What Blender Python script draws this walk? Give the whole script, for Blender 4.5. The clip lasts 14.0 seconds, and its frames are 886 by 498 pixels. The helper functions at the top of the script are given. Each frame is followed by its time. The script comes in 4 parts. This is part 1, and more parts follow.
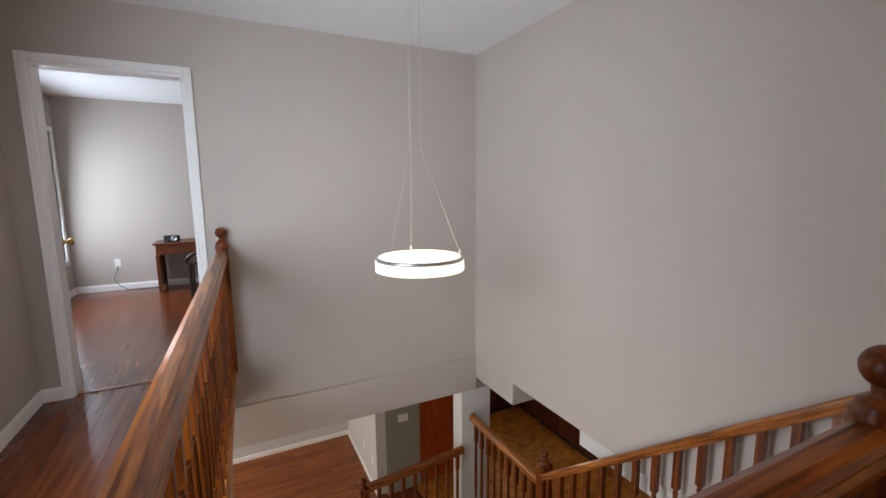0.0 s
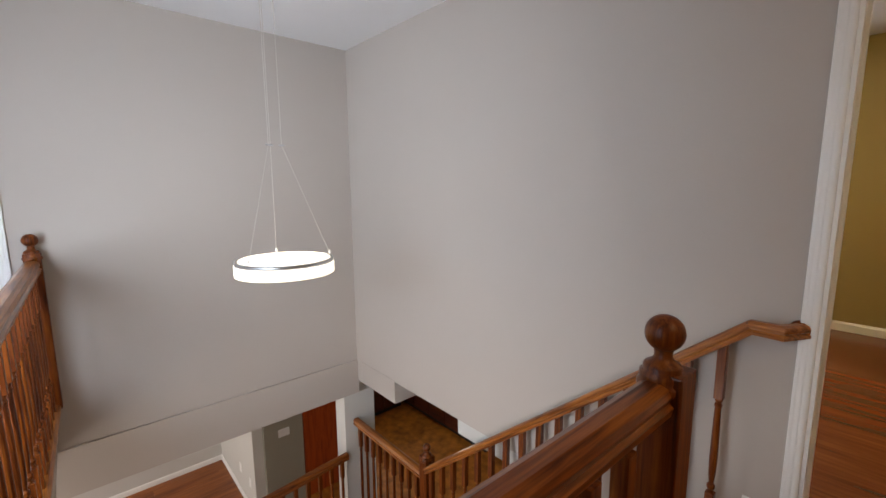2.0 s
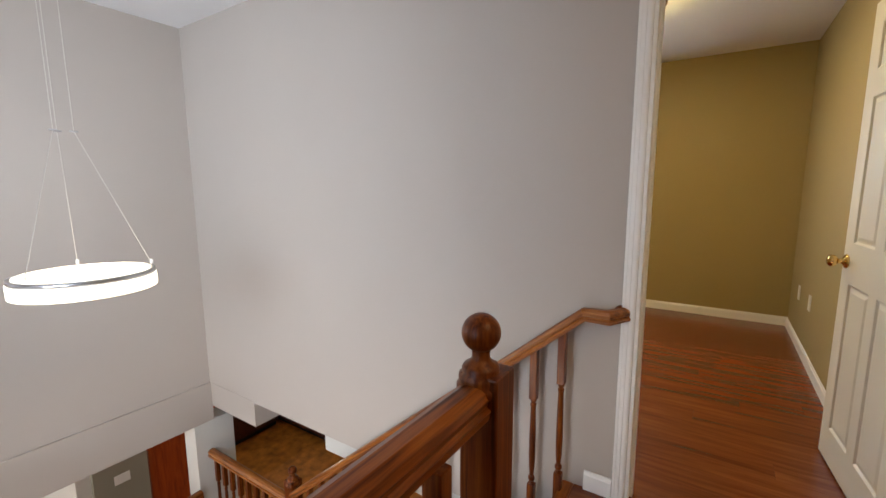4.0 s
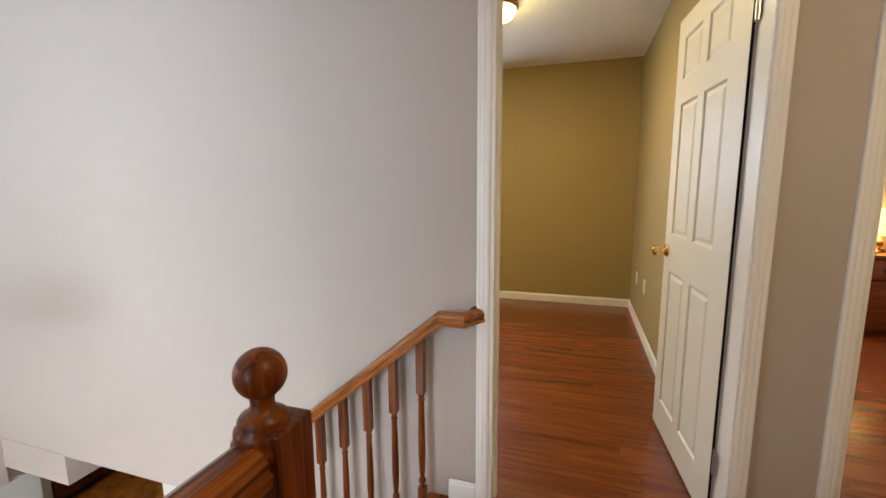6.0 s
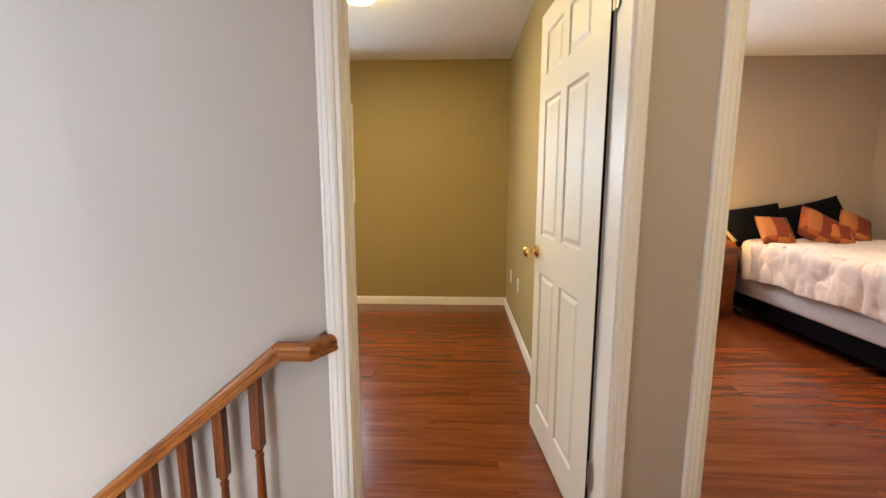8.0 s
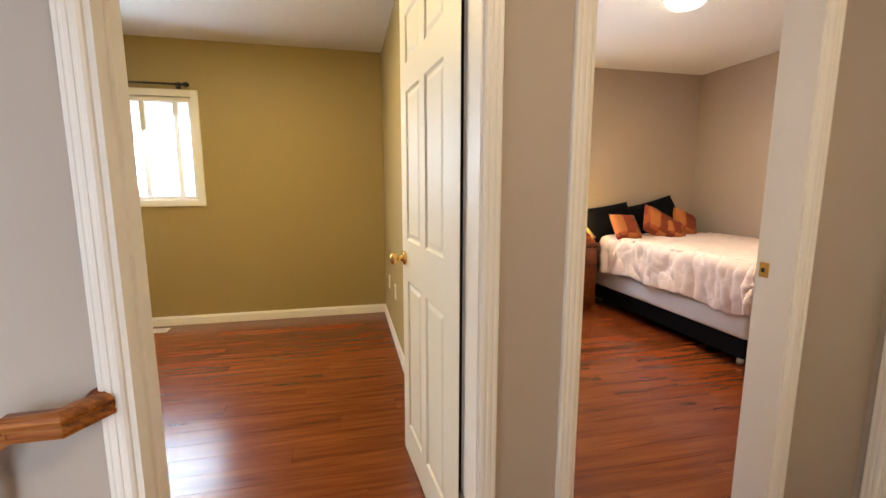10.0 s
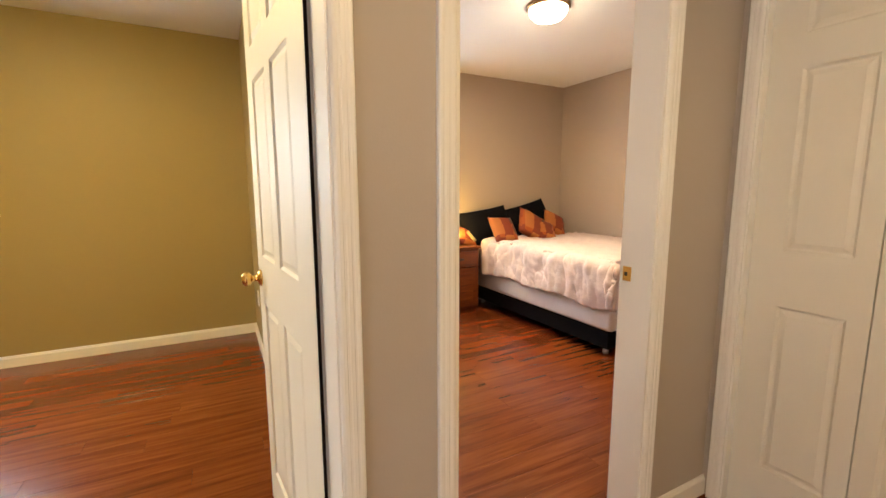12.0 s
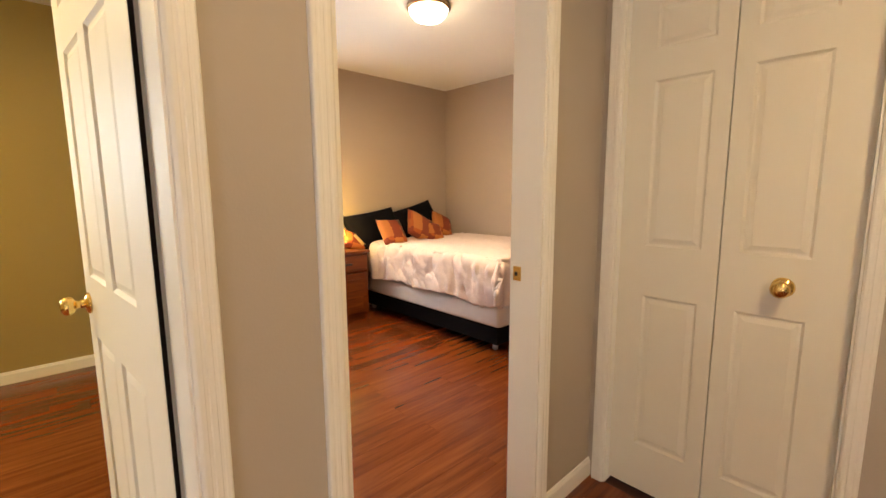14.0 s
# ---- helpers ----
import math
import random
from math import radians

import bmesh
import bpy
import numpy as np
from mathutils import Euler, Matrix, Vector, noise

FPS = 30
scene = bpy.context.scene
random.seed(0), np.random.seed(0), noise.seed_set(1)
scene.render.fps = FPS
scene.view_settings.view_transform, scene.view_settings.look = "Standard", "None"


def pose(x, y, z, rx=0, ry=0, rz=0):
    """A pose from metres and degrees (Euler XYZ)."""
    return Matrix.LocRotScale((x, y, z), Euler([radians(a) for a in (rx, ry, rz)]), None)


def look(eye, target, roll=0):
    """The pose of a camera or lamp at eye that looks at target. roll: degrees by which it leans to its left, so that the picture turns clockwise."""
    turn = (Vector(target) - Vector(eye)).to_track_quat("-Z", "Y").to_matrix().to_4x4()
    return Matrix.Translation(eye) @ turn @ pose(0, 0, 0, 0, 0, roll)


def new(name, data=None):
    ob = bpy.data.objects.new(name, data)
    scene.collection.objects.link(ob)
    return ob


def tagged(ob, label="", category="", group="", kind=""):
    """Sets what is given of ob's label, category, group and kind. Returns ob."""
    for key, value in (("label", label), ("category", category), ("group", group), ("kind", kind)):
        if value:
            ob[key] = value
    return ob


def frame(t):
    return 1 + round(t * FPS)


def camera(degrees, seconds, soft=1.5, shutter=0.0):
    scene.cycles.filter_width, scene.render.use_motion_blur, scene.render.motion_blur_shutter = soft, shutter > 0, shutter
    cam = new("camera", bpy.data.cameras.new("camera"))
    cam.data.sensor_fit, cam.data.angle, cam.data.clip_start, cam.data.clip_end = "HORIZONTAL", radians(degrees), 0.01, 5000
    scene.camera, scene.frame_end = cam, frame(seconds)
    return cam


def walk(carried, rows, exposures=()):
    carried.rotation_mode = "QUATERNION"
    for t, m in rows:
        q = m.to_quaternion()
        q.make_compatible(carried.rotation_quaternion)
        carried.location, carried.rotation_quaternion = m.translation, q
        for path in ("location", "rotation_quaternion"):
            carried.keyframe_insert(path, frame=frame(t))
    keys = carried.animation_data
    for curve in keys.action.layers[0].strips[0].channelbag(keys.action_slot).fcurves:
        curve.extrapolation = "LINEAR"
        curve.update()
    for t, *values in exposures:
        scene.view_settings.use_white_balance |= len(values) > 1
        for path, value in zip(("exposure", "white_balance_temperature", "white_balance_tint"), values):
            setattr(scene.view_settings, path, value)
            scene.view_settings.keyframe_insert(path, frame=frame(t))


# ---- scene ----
cam = camera(92.8, 14.0)
PATH = [
    (0, (1.796, 2.987, 1.307), (2.67, 4.763, 1.019), -0.5),
    (0.5, (1.807, 2.977, 1.303), (2.8, 4.689, 1.015), -0.5),
    (1, (1.83, 2.964, 1.302), (2.935, 4.605, 1.011), -0.4),
    (1.5, (1.858, 2.954, 1.297), (3.065, 4.522, 1.007), -0.4),
    (2, (1.885, 2.947, 1.295), (3.194, 4.431, 1.004), -0.4),
    (2.5, (1.918, 2.947, 1.289), (3.324, 4.339, 0.997), -0.4),
    (3, (1.959, 2.931, 1.285), (3.457, 4.225, 0.996), -0.3),
    (5.5, (2.214, 2.866, 1.265), (4.055, 3.59, 0.973), -0.4),
    (6, (2.258, 2.837, 1.272), (4.142, 3.44, 0.977), -0.4),
    (6.5, (2.301, 2.819, 1.271), (4.222, 3.291, 0.975), -0.3),
    (7, (2.368, 2.809, 1.268), (4.317, 3.152, 0.976), -0.4),
    (7.5, (2.459, 2.803, 1.265), (4.427, 3.012, 0.971), -0.2),
    (10, (2.754, 2.651, 1.255), (4.683, 2.209, 0.965), 0.0),
    (10.5, (2.799, 2.614, 1.259), (4.695, 2.046, 0.974), 0.0),
    (11, (2.838, 2.579, 1.263), (4.691, 1.884, 0.979), -0.0),
    (11.5, (2.874, 2.555, 1.273), (4.68, 1.742, 0.994), -0.0),
    (12, (2.898, 2.531, 1.27), (4.646, 1.6, 0.992), -0.1),
    (12.5, (2.921, 2.51, 1.27), (4.605, 1.466, 0.992), -0.2),
    (13, (2.949, 2.485, 1.267), (4.559, 1.331, 0.988), -0.2),
    (13.5, (2.973, 2.475, 1.264), (4.499, 1.212, 0.99), -0.2),
    (14, (2.986, 2.473, 1.267), (4.431, 1.117, 0.996), -0.3),
]
EXPOSURES = [(0.0, -1.27, 6550, 12.5), (1.0, -1.27, 6550, 12.5), (2.0, -1.08, 6500, 12.5), (3.0, -0.92, 6500, 12), (5.5, -0.55, 6450, 10.5), (7.0, -0.27, 6400, 10), (10.0, -0.08, 6500, 10.5), (11.0, -0.08, 6700, 10.5), (12.2, 0.10, 7100, 10.5), (14.0, 0.03, 7500, 10.5)]
walk(cam, [(t, look(eye, target, roll)) for t, eye, target, roll in PATH], EXPOSURES)

# ---- world, lamps ----
world = bpy.data.worlds.new("world")
scene.world = world
world.use_nodes = True
sky = world.node_tree.nodes.new("ShaderNodeTexSky")
sky.sky_type = "NISHITA"
sky.sun_disc = False
sky.sun_elevation = radians(40)
sky.sun_rotation = radians(200)
world.node_tree.links.new(sky.outputs[0], world.node_tree.nodes["Background"].inputs[0])
world.node_tree.nodes["Background"].inputs[1].default_value = 0.12

sun_data = bpy.data.lights.new("sun", "SUN")
sun_data.energy, sun_data.angle, sun_data.color = 1.0, radians(10), (1.0, 0.96, 0.9)
new("sun", sun_data).matrix_world = look((0, 0, 10), (3, -4, 0))


def window_light(name, eye, target, w, h, power, color):
    d = bpy.data.lights.new(name, "AREA")
    d.shape, d.size, d.size_y, d.energy, d.color = "RECTANGLE", w, h, power, color
    ob = new(name, d)
    ob.matrix_world = look(eye, target)
    return ob


def dome_light(name, at, power, color, size=0.27):
    d = bpy.data.lights.new(name, "AREA")
    d.shape, d.size, d.energy, d.color = "DISK", size, power, color
    ob = new(name, d)
    ob.location = at
    return ob


def bulb(name, at, power, color, radius=0.05):
    d = bpy.data.lights.new(name, "POINT")
    d.energy, d.color, d.shadow_soft_size = power, color, radius
    ob = new(name, d)
    ob.location = at
    return ob


DAY = (0.75, 0.865, 1.0)
WARM = (1.0, 0.72, 0.38)
# lamp in an added, unseen west window, narrowed and aimed at the stair walls
window_light("hall_added_daylight", (0.56, 4.10, 1.15), (3.32, 6.24, 0.72), 1.5, 1.5, 110, (0.74, 0.86, 1.0)).data.spread = radians(122)
window_light("study_daylight", (-0.14, 8.76, 1.25), (2.0, 8.6, 1.0), 1.5, 1.4, 130, DAY)
window_light("empty_room_daylight", (7.04, 4.52, 1.58), (5.0, 3.8, 0.2), 1.05, 0.80, 66, (0.68, 0.84, 1.0))
window_light("bedroom_daylight", (7.04, 1.30, 1.55), (4.5, 0.8, 0.4), 1.0, 0.8, 38, DAY)
# added fill from below for the stair walls, tinted warm like floor bounce
window_light("lower_hall_fill", (-0.66, 4.5, -1.27), (3.77, 5.3, 0.5), 2.0, 1.2, 110, (1.0, 0.93, 0.86))
window_light("living_daylight", (-0.64, 8.6, -1.3), (3.0, 8.0, -2.0), 1.6, 1.2, 120, (1.0, 0.95, 0.88))
window_light("kitchen_daylight", (5.4, 10.24, -1.25), (5.2, 7.0, -2.4), 1.7, 1.0, 110, (1.0, 0.88, 0.70))
dome_light("hall_lamp_light", (2.45, 1.95, 2.33), 17, (1.0, 0.68, 0.31))
dome_light("empty_room_lamp_light", (5.36, 3.42, 2.385), 30, (1.0, 0.72, 0.30))
dome_light("bedroom_lamp_light", (5.25, 0.47, 2.385), 38, (1.0, 0.77, 0.44))
bulb("bedside_bulb", (6.72, 0.425, 0.97), 15, (1.0, 0.64, 0.16), 0.03)
bulb("pendant_glow", (2.715, 5.152, 0.88), 9, (1.0, 0.82, 0.64), 0.2)

# ---- materials ----


def material(name, color, rough=0.5, metal=0.0, coat=0.0, bump=0.0, bump_scale=60.0, vary=0.0, vary_scale=2.0, spec=0.5, deep=0.004):
    m = bpy.data.materials.new(name)
    m.use_nodes = True
    nt = m.node_tree
    b = nt.nodes["Principled BSDF"]
    b.inputs["Base Color"].default_value = (*color, 1)
    b.inputs["Roughness"].default_value = rough
    b.inputs["Metallic"].default_value = metal
    b.inputs["Coat Weight"].default_value = coat
    b.inputs["Specular IOR Level"].default_value = spec
    geo = nt.nodes.new("ShaderNodeNewGeometry")
    if vary:
        n = nt.nodes.new("ShaderNodeTexNoise")
        n.inputs["Scale"].default_value, n.inputs["Detail"].default_value = vary_scale, 5
        nt.links.new(geo.outputs["Position"], n.inputs["Vector"])
        mix = nt.nodes.new("ShaderNodeMix")
        mix.data_type = "RGBA"
        mix.inputs[6].default_value = (*[c * (1 - vary) for c in color], 1)
        mix.inputs[7].default_value = (*[min(1, c * (1 + vary)) for c in color], 1)
        nt.links.new(n.outputs[0], mix.inputs[0])
        nt.links.new(mix.outputs[2], b.inputs["Base Color"])
    if bump:
        n = nt.nodes.new("ShaderNodeTexNoise")
        n.inputs["Scale"].default_value, n.inputs["Detail"].default_value = bump_scale, 4
        nt.links.new(geo.outputs["Position"], n.inputs["Vector"])
        bp = nt.nodes.new("ShaderNodeBump")
        bp.inputs["Strength"].default_value, bp.inputs["Distance"].default_value = bump, deep
        nt.links.new(n.outputs[0], bp.inputs["Height"])
        nt.links.new(bp.outputs[0], b.inputs["Normal"])
    return m


def wood(name, dark, mid, light, along, scale=1.0, rough=0.35, coat=0.2, spread=0.5, stretch=14.0, spec=0.5, low=0.50, bump=0.12, tilt=0.0):
    """Streaked wood grain along the axis 0, 1 or 2; pieces differ by their own random number."""
    m = bpy.data.materials.new(name)
    m.use_nodes = True
    nt = m.node_tree
    b = nt.nodes["Principled BSDF"]
    tex = nt.nodes.new("ShaderNodeNewGeometry")
    info = nt.nodes.new("ShaderNodeObjectInfo")
    shift = nt.nodes.new("ShaderNodeVectorMath")
    shift.operation = "MULTIPLY_ADD"
    comb = nt.nodes.new("ShaderNodeCombineXYZ")
    for i in range(3):
        nt.links.new(info.outputs["Random"], comb.inputs[i])
    shift.inputs[1].default_value = (37, 53, 71)
    nt.links.new(comb.outputs[0], shift.inputs[0])
    nt.links.new(tex.outputs["Position"], shift.inputs[2])
    mp = nt.nodes.new("ShaderNodeMapping")
    sc = [stretch * scale] * 3
    sc[along] = scale * 0.9
    mp.inputs["Scale"].default_value = sc
    turn = nt.nodes.new("ShaderNodeMapping")
    turn.inputs["Rotation"].default_value = (tilt, 0, 0)
    nt.links.new(shift.outputs[0], turn.inputs["Vector"])
    nt.links.new(turn.outputs[0], mp.inputs["Vector"])
    n1 = nt.nodes.new("ShaderNodeTexNoise")
    n1.inputs["Scale"].default_value, n1.inputs["Detail"].default_value, n1.inputs["Distortion"].default_value = 1.6, 7, 0.9
    nt.links.new(mp.outputs[0], n1.inputs["Vector"])
    n2 = nt.nodes.new("ShaderNodeTexNoise")
    n2.inputs["Scale"].default_value, n2.inputs["Detail"].default_value = 7.0, 3
    nt.links.new(mp.outputs[0], n2.inputs["Vector"])
    add = nt.nodes.new("ShaderNodeMath")
    add.operation = "MULTIPLY_ADD"
    add.inputs[1].default_value = 0.35
    nt.links.new(n2.outputs[0], add.inputs[0])
    nt.links.new(n1.outputs[0], add.inputs[2])
    lift = nt.nodes.new("ShaderNodeMath")
    lift.operation = "MULTIPLY_ADD"
    lift.inputs[1].default_value = spread * 0.3
    nt.links.new(info.outputs["Random"], lift.inputs[0])
    nt.links.new(add.outputs[0], lift.inputs[2])
    ramp = nt.nodes.new("ShaderNodeValToRGB")
    e = ramp.color_ramp.elements
    e[0].position, e[0].color = low, (*dark, 1)
    e[1].position, e[1].color = 0.95, (*light, 1)
    k = e.new(0.68)
    k.color = (*mid, 1)
    nt.links.new(lift.outputs[0], ramp.inputs[0])
    nt.links.new(ramp.outputs[0], b.inputs["Base Color"])
    b.inputs["Roughness"].default_value = rough
    b.inputs["Coat Weight"].default_value = coat
    b.inputs["Specular IOR Level"].default_value = spec
    b.inputs["Coat Roughness"].default_value = 0.15
    bp = nt.nodes.new("ShaderNodeBump")
    bp.inputs["Strength"].default_value, bp.inputs["Distance"].default_value = bump, 0.002
    nt.links.new(add.outputs[0], bp.inputs["Height"])
    nt.links.new(bp.outputs[0], b.inputs["Normal"])
    return m


def glowing(name, color, strength):
    m = bpy.data.materials.new(name)
    m.use_nodes = True
    b = m.node_tree.nodes["Principled BSDF"]
    b.inputs["Base Color"].default_value = (0.9, 0.9, 0.88, 1)
    b.inputs["Emission Color"].default_value = (*color, 1)
    b.inputs["Emission Strength"].default_value = strength
    return m


M_WALL = material("greige_paint", (0.480, 0.424, 0.372), 0.62, bump=0.10, bump_scale=180, vary=0.04, vary_scale=1.5)
M_KHAKI = material("khaki_paint", (0.375, 0.288, 0.122), 0.6, bump=0.10, bump_scale=180, vary=0.04, vary_scale=1.5)
M_TAUPE = material("taupe_paint", (0.42, 0.34, 0.28), 0.6, bump=0.10, bump_scale=180, vary=0.04, vary_scale=1.5)
M_CEIL = material("ceiling_white", (0.86, 0.86, 0.86), 0.9, bump=0.35, bump_scale=120, vary=0.02)
M_TRIM = material("trim_white_gloss", (0.87, 0.86, 0.83), 0.34)
M_DOOR = material("door_white_paint", (0.82, 0.79, 0.71), 0.48, bump=0.06, bump_scale=140, vary=0.02)
M_BRASS = material("polished_brass", (0.83, 0.58, 0.22), 0.16, 1.0)
M_BRONZE = material("bronze_metal", (0.30, 0.20, 0.12), 0.35, 1.0)
M_STEEL = material("brushed_steel", (0.55, 0.55, 0.56), 0.3, 1.0)
M_BLACK = material("black_metal", (0.012, 0.012, 0.014), 0.45)
M_BLACKCLOTH = material("black_cloth", (0.006, 0.006, 0.008), 0.9, bump=0.3, bump_scale=220, spec=0.05)
M_SHEET = material("pale_pink_cotton", (0.72, 0.60, 0.59), 0.85, deep=0.01, bump=0.35, bump_scale=34, vary=0.05, vary_scale=7)
M_TICKING = material("box_spring_cloth", (0.62, 0.60, 0.62), 0.85, bump=0.3, bump_scale=120, vary=0.06, vary_scale=12)
M_WHITEPLASTIC = material("white_plastic", (0.80, 0.79, 0.76), 0.35)
M_DARKPLASTIC = material("dark_plastic", (0.02, 0.022, 0.028), 0.3)
M_GREEN = material("green_finial", (0.02, 0.35, 0.22), 0.3)
M_LOWWALL = material("lower_wall_paint", (0.60, 0.59, 0.55), 0.6, bump=0.1, bump_scale=180, vary=0.03)
M_SAGE = material("sage_paint", (0.30, 0.28, 0.22), 0.6, bump=0.1, bump_scale=180, vary=0.04)
M_LAM = wood("laminate_planks", (0.058, 0.0108, 0.0027), (0.140, 0.0290, 0.0072), (0.210, 0.0555, 0.0145), 1, 0.75, 0.25, 0.12, 0.40, 13, 0.45, 0.40, 0.04)
M_LAMX = wood("laminate_planks_across", (0.075, 0.016, 0.0030), (0.20, 0.052, 0.0100), (0.31, 0.100, 0.022), 0, 0.8, 0.30, 0.10, 0.40, 15, 0.40, 0.46, 0.05)
M_OAKX = wood("oak_grain_x", (0.062, 0.0125, 0.0013), (0.205, 0.051, 0.0055), (0.38, 0.122, 0.017), 0, 2.0, 0.34, 0.16, 0.15, 18, 0.36)
# same oak: rails coloured lighter for wear and window light
M_OAKY = wood("oak_grain_y_lit", (0.085, 0.020, 0.0028), (0.275, 0.084, 0.0125), (0.50, 0.195, 0.040), 1, 2.0, 0.30, 0.25, 0.15, 18, 0.42)
M_OAKS = wood("oak_grain_sloped_lit", (0.085, 0.020, 0.0028), (0.275, 0.084, 0.0125), (0.50, 0.195, 0.040), 1, 2.0, 0.32, 0.20, 0.15, 18, 0.40, tilt=math.atan(0.84))
# upright oak coloured darker, shade on posts and balusters included
M_OAKZ = wood("oak_grain_z_shaded", (0.034, 0.0058, 0.0006), (0.112, 0.0228, 0.0020), (0.225, 0.058, 0.0055), 2, 2.0, 0.36, 0.10, 0.25, 18, 0.24)
M_REDDOOR = wood("red_door_wood", (0.22, 0.028, 0.004), (0.32, 0.046, 0.006), (0.40, 0.072, 0.010), 2, 1.6, 0.4, 0.2, 0.1, 10)
M_CABINET = wood("cherry_cabinet", (0.03, 0.007, 0.004), (0.07, 0.014, 0.007), (0.11, 0.026, 0.012), 1, 1.6, 0.35, 0.3, 0.1, 10)
M_PINE = wood("pine_furniture", (0.075, 0.015, 0.003), (0.120, 0.026, 0.0045), (0.175, 0.044, 0.008), 1, 2.0, 0.40, 0.15, 0.2, 10, 0.35)
M_TILE = material("brown_tile", (0.36, 0.135, 0.020), 0.40, bump=0.15, bump_scale=30, vary=0.98, vary_scale=9, spec=0.3)
M_GROUT = material("floor_underlay", (0.06, 0.016, 0.006), 0.7)
M_BACKDROP = glowing("glowing_overcast_backdrop", (0.93, 0.97, 1.0), 3.0)
M_GRASS = material("lawn_green", (0.06, 0.10, 0.03), 0.9, vary=0.4, vary_scale=3)
M_PENDANT = glowing("pendant_diffuser", (1.0, 0.90, 0.68), 3.4)
M_DOME = glowing("lamp_dome", (1.0, 0.84, 0.56), 20.0)
M_DOME_YELLOW = glowing("yellow_lamp_dome", (1.0, 0.76, 0.25), 42.0)
M_SHADE = glowing("lampshade_cloth", (1.0, 0.62, 0.12), 2.2)
M_GLASS = bpy.data.materials.new("window_glass")
M_GLASS.use_nodes = True
_g = M_GLASS.node_tree.nodes["Principled BSDF"]
_g.inputs["Transmission Weight"].default_value, _g.inputs["Roughness"].default_value, _g.inputs["IOR"].default_value = 1.0, 0.0, 1.45

# ---- building helpers ----


def mesh_of(name, bm, mat, smooth=False):
    bmesh.ops.recalc_face_normals(bm, faces=bm.faces)
    me = bpy.data.meshes.new(name)
    for f in bm.faces:
        f.smooth = smooth
    bm.to_mesh(me)
    bm.free()
    me.materials.append(mat)
    return me


def part(name, bm, mat, parent=None, label="", smooth=False):
    ob = new(name, mesh_of(name, bm, mat, smooth))
    ob.parent = parent
    if label:
        tagged(ob, label)
    return ob


def piece(name, me, parent, at=(0, 0, 0), turn=0.0):
    ob = new(name, me)
    ob.parent = parent
    ob.location = at
    ob.rotation_euler = (0, 0, turn)
    return ob


def thing(name, at, label, category, group="", kind="", turn=0.0):
    ob = new(name)
    ob.location = at
    ob.rotation_euler = (0, 0, turn)
    return tagged(ob, label, category, group, kind)


def structure(name, bm, mat, label, category, smooth=False):
    return tagged(new(name, mesh_of(name, bm, mat, smooth)), label, category, "", "structure")


def box(bm, x0, x1, y0, y1, z0, z1, bevel=0.0):
    r = bmesh.ops.create_cube(bm, size=1.0)
    vs = r["verts"]
    for v in vs:
        v.co = Vector((x0 + (v.co.x + 0.5) * (x1 - x0), y0 + (v.co.y + 0.5) * (y1 - y0), z0 + (v.co.z + 0.5) * (z1 - z0)))
    if bevel:
        es = list({e for v in vs for e in v.link_edges})
        bmesh.ops.bevel(bm, geom=es, offset=bevel, segments=2, affect="EDGES", profile=0.6)
    return bm


def boxes(*rows, bevel=0.0):
    bm = bmesh.new()
    for r in rows:
        box(bm, *r, bevel=bevel)
    return bm


def lathe(bm, profile, at=(0, 0, 0), seg=20):
    """A turned shape round the z axis from (radius, height) pairs."""
    rings = []
    for r, z in profile:
        rings.append([bm.verts.new((at[0] + r * math.cos(2 * math.pi * i / seg), at[1] + r * math.sin(2 * math.pi * i / seg), at[2] + z)) for i in range(seg)])
    for a, b in zip(rings, rings[1:]):
        for i in range(seg):
            bm.faces.new((a[i], a[(i + 1) % seg], b[(i + 1) % seg], b[i]))
    bm.faces.new(rings[0][::-1])
    bm.faces.new(rings[-1])
    return bm


def ball(r, z, n=10, lo=-1.0):
    return [(max(0.001, r * math.cos(a)), z + r * math.sin(a)) for a in [math.asin(lo) + (math.pi / 2 - math.asin(lo)) * i / n for i in range(n + 1)]]


def sweep(bm, profile, path, up=(0, 0, 1)):
    """A moulding: the profile (side, up) pulled along a line of points, mitred at its bends."""
    path = [Vector(p) for p in path]
    up = Vector(up)
    rings = []
    for i, p in enumerate(path):
        din = (p - path[i - 1]).normalized() if i else None
        dout = (path[i + 1] - p).normalized() if i + 1 < len(path) else None
        d = (din + dout).normalized() if din and dout else (din or dout)
        side = d.cross(up).normalized()
        lift = side.cross(d).normalized()
        k = 1.0 / max(0.5, d.dot(din)) if din and dout else 1.0
        flat = abs((din or dout).z - (dout or din).z) < 1e-6
        rings.append([bm.verts.new(p + side * u * (k if flat else 1.0) + lift * v * (1.0 if flat else k)) for u, v in profile])
    n = len(profile)
    for a, b in zip(rings, rings[1:]):
        for i in range(n):
            bm.faces.new((a[i], a[(i + 1) % n], b[(i + 1) % n], b[i]))
    bm.faces.new(rings[0][::-1])
    bm.faces.new(rings[-1])
    return bm


def prism(bm, pts, origin, u, v, w):
    """The outline pts (u, v), pulled along w."""
    o, u, v, w = Vector(origin), Vector(u), Vector(v), Vector(w)
    a = [bm.verts.new(o + u * p + v * q) for p, q in pts]
    b = [bm.verts.new(o + u * p + v * q + w) for p, q in pts]
    n = len(pts)
    for i in range(n):
        bm.faces.new((a[i], a[(i + 1) % n], b[(i + 1) % n], b[i]))
    bm.faces.new(a[::-1])
    bm.faces.new(b)
    return bm


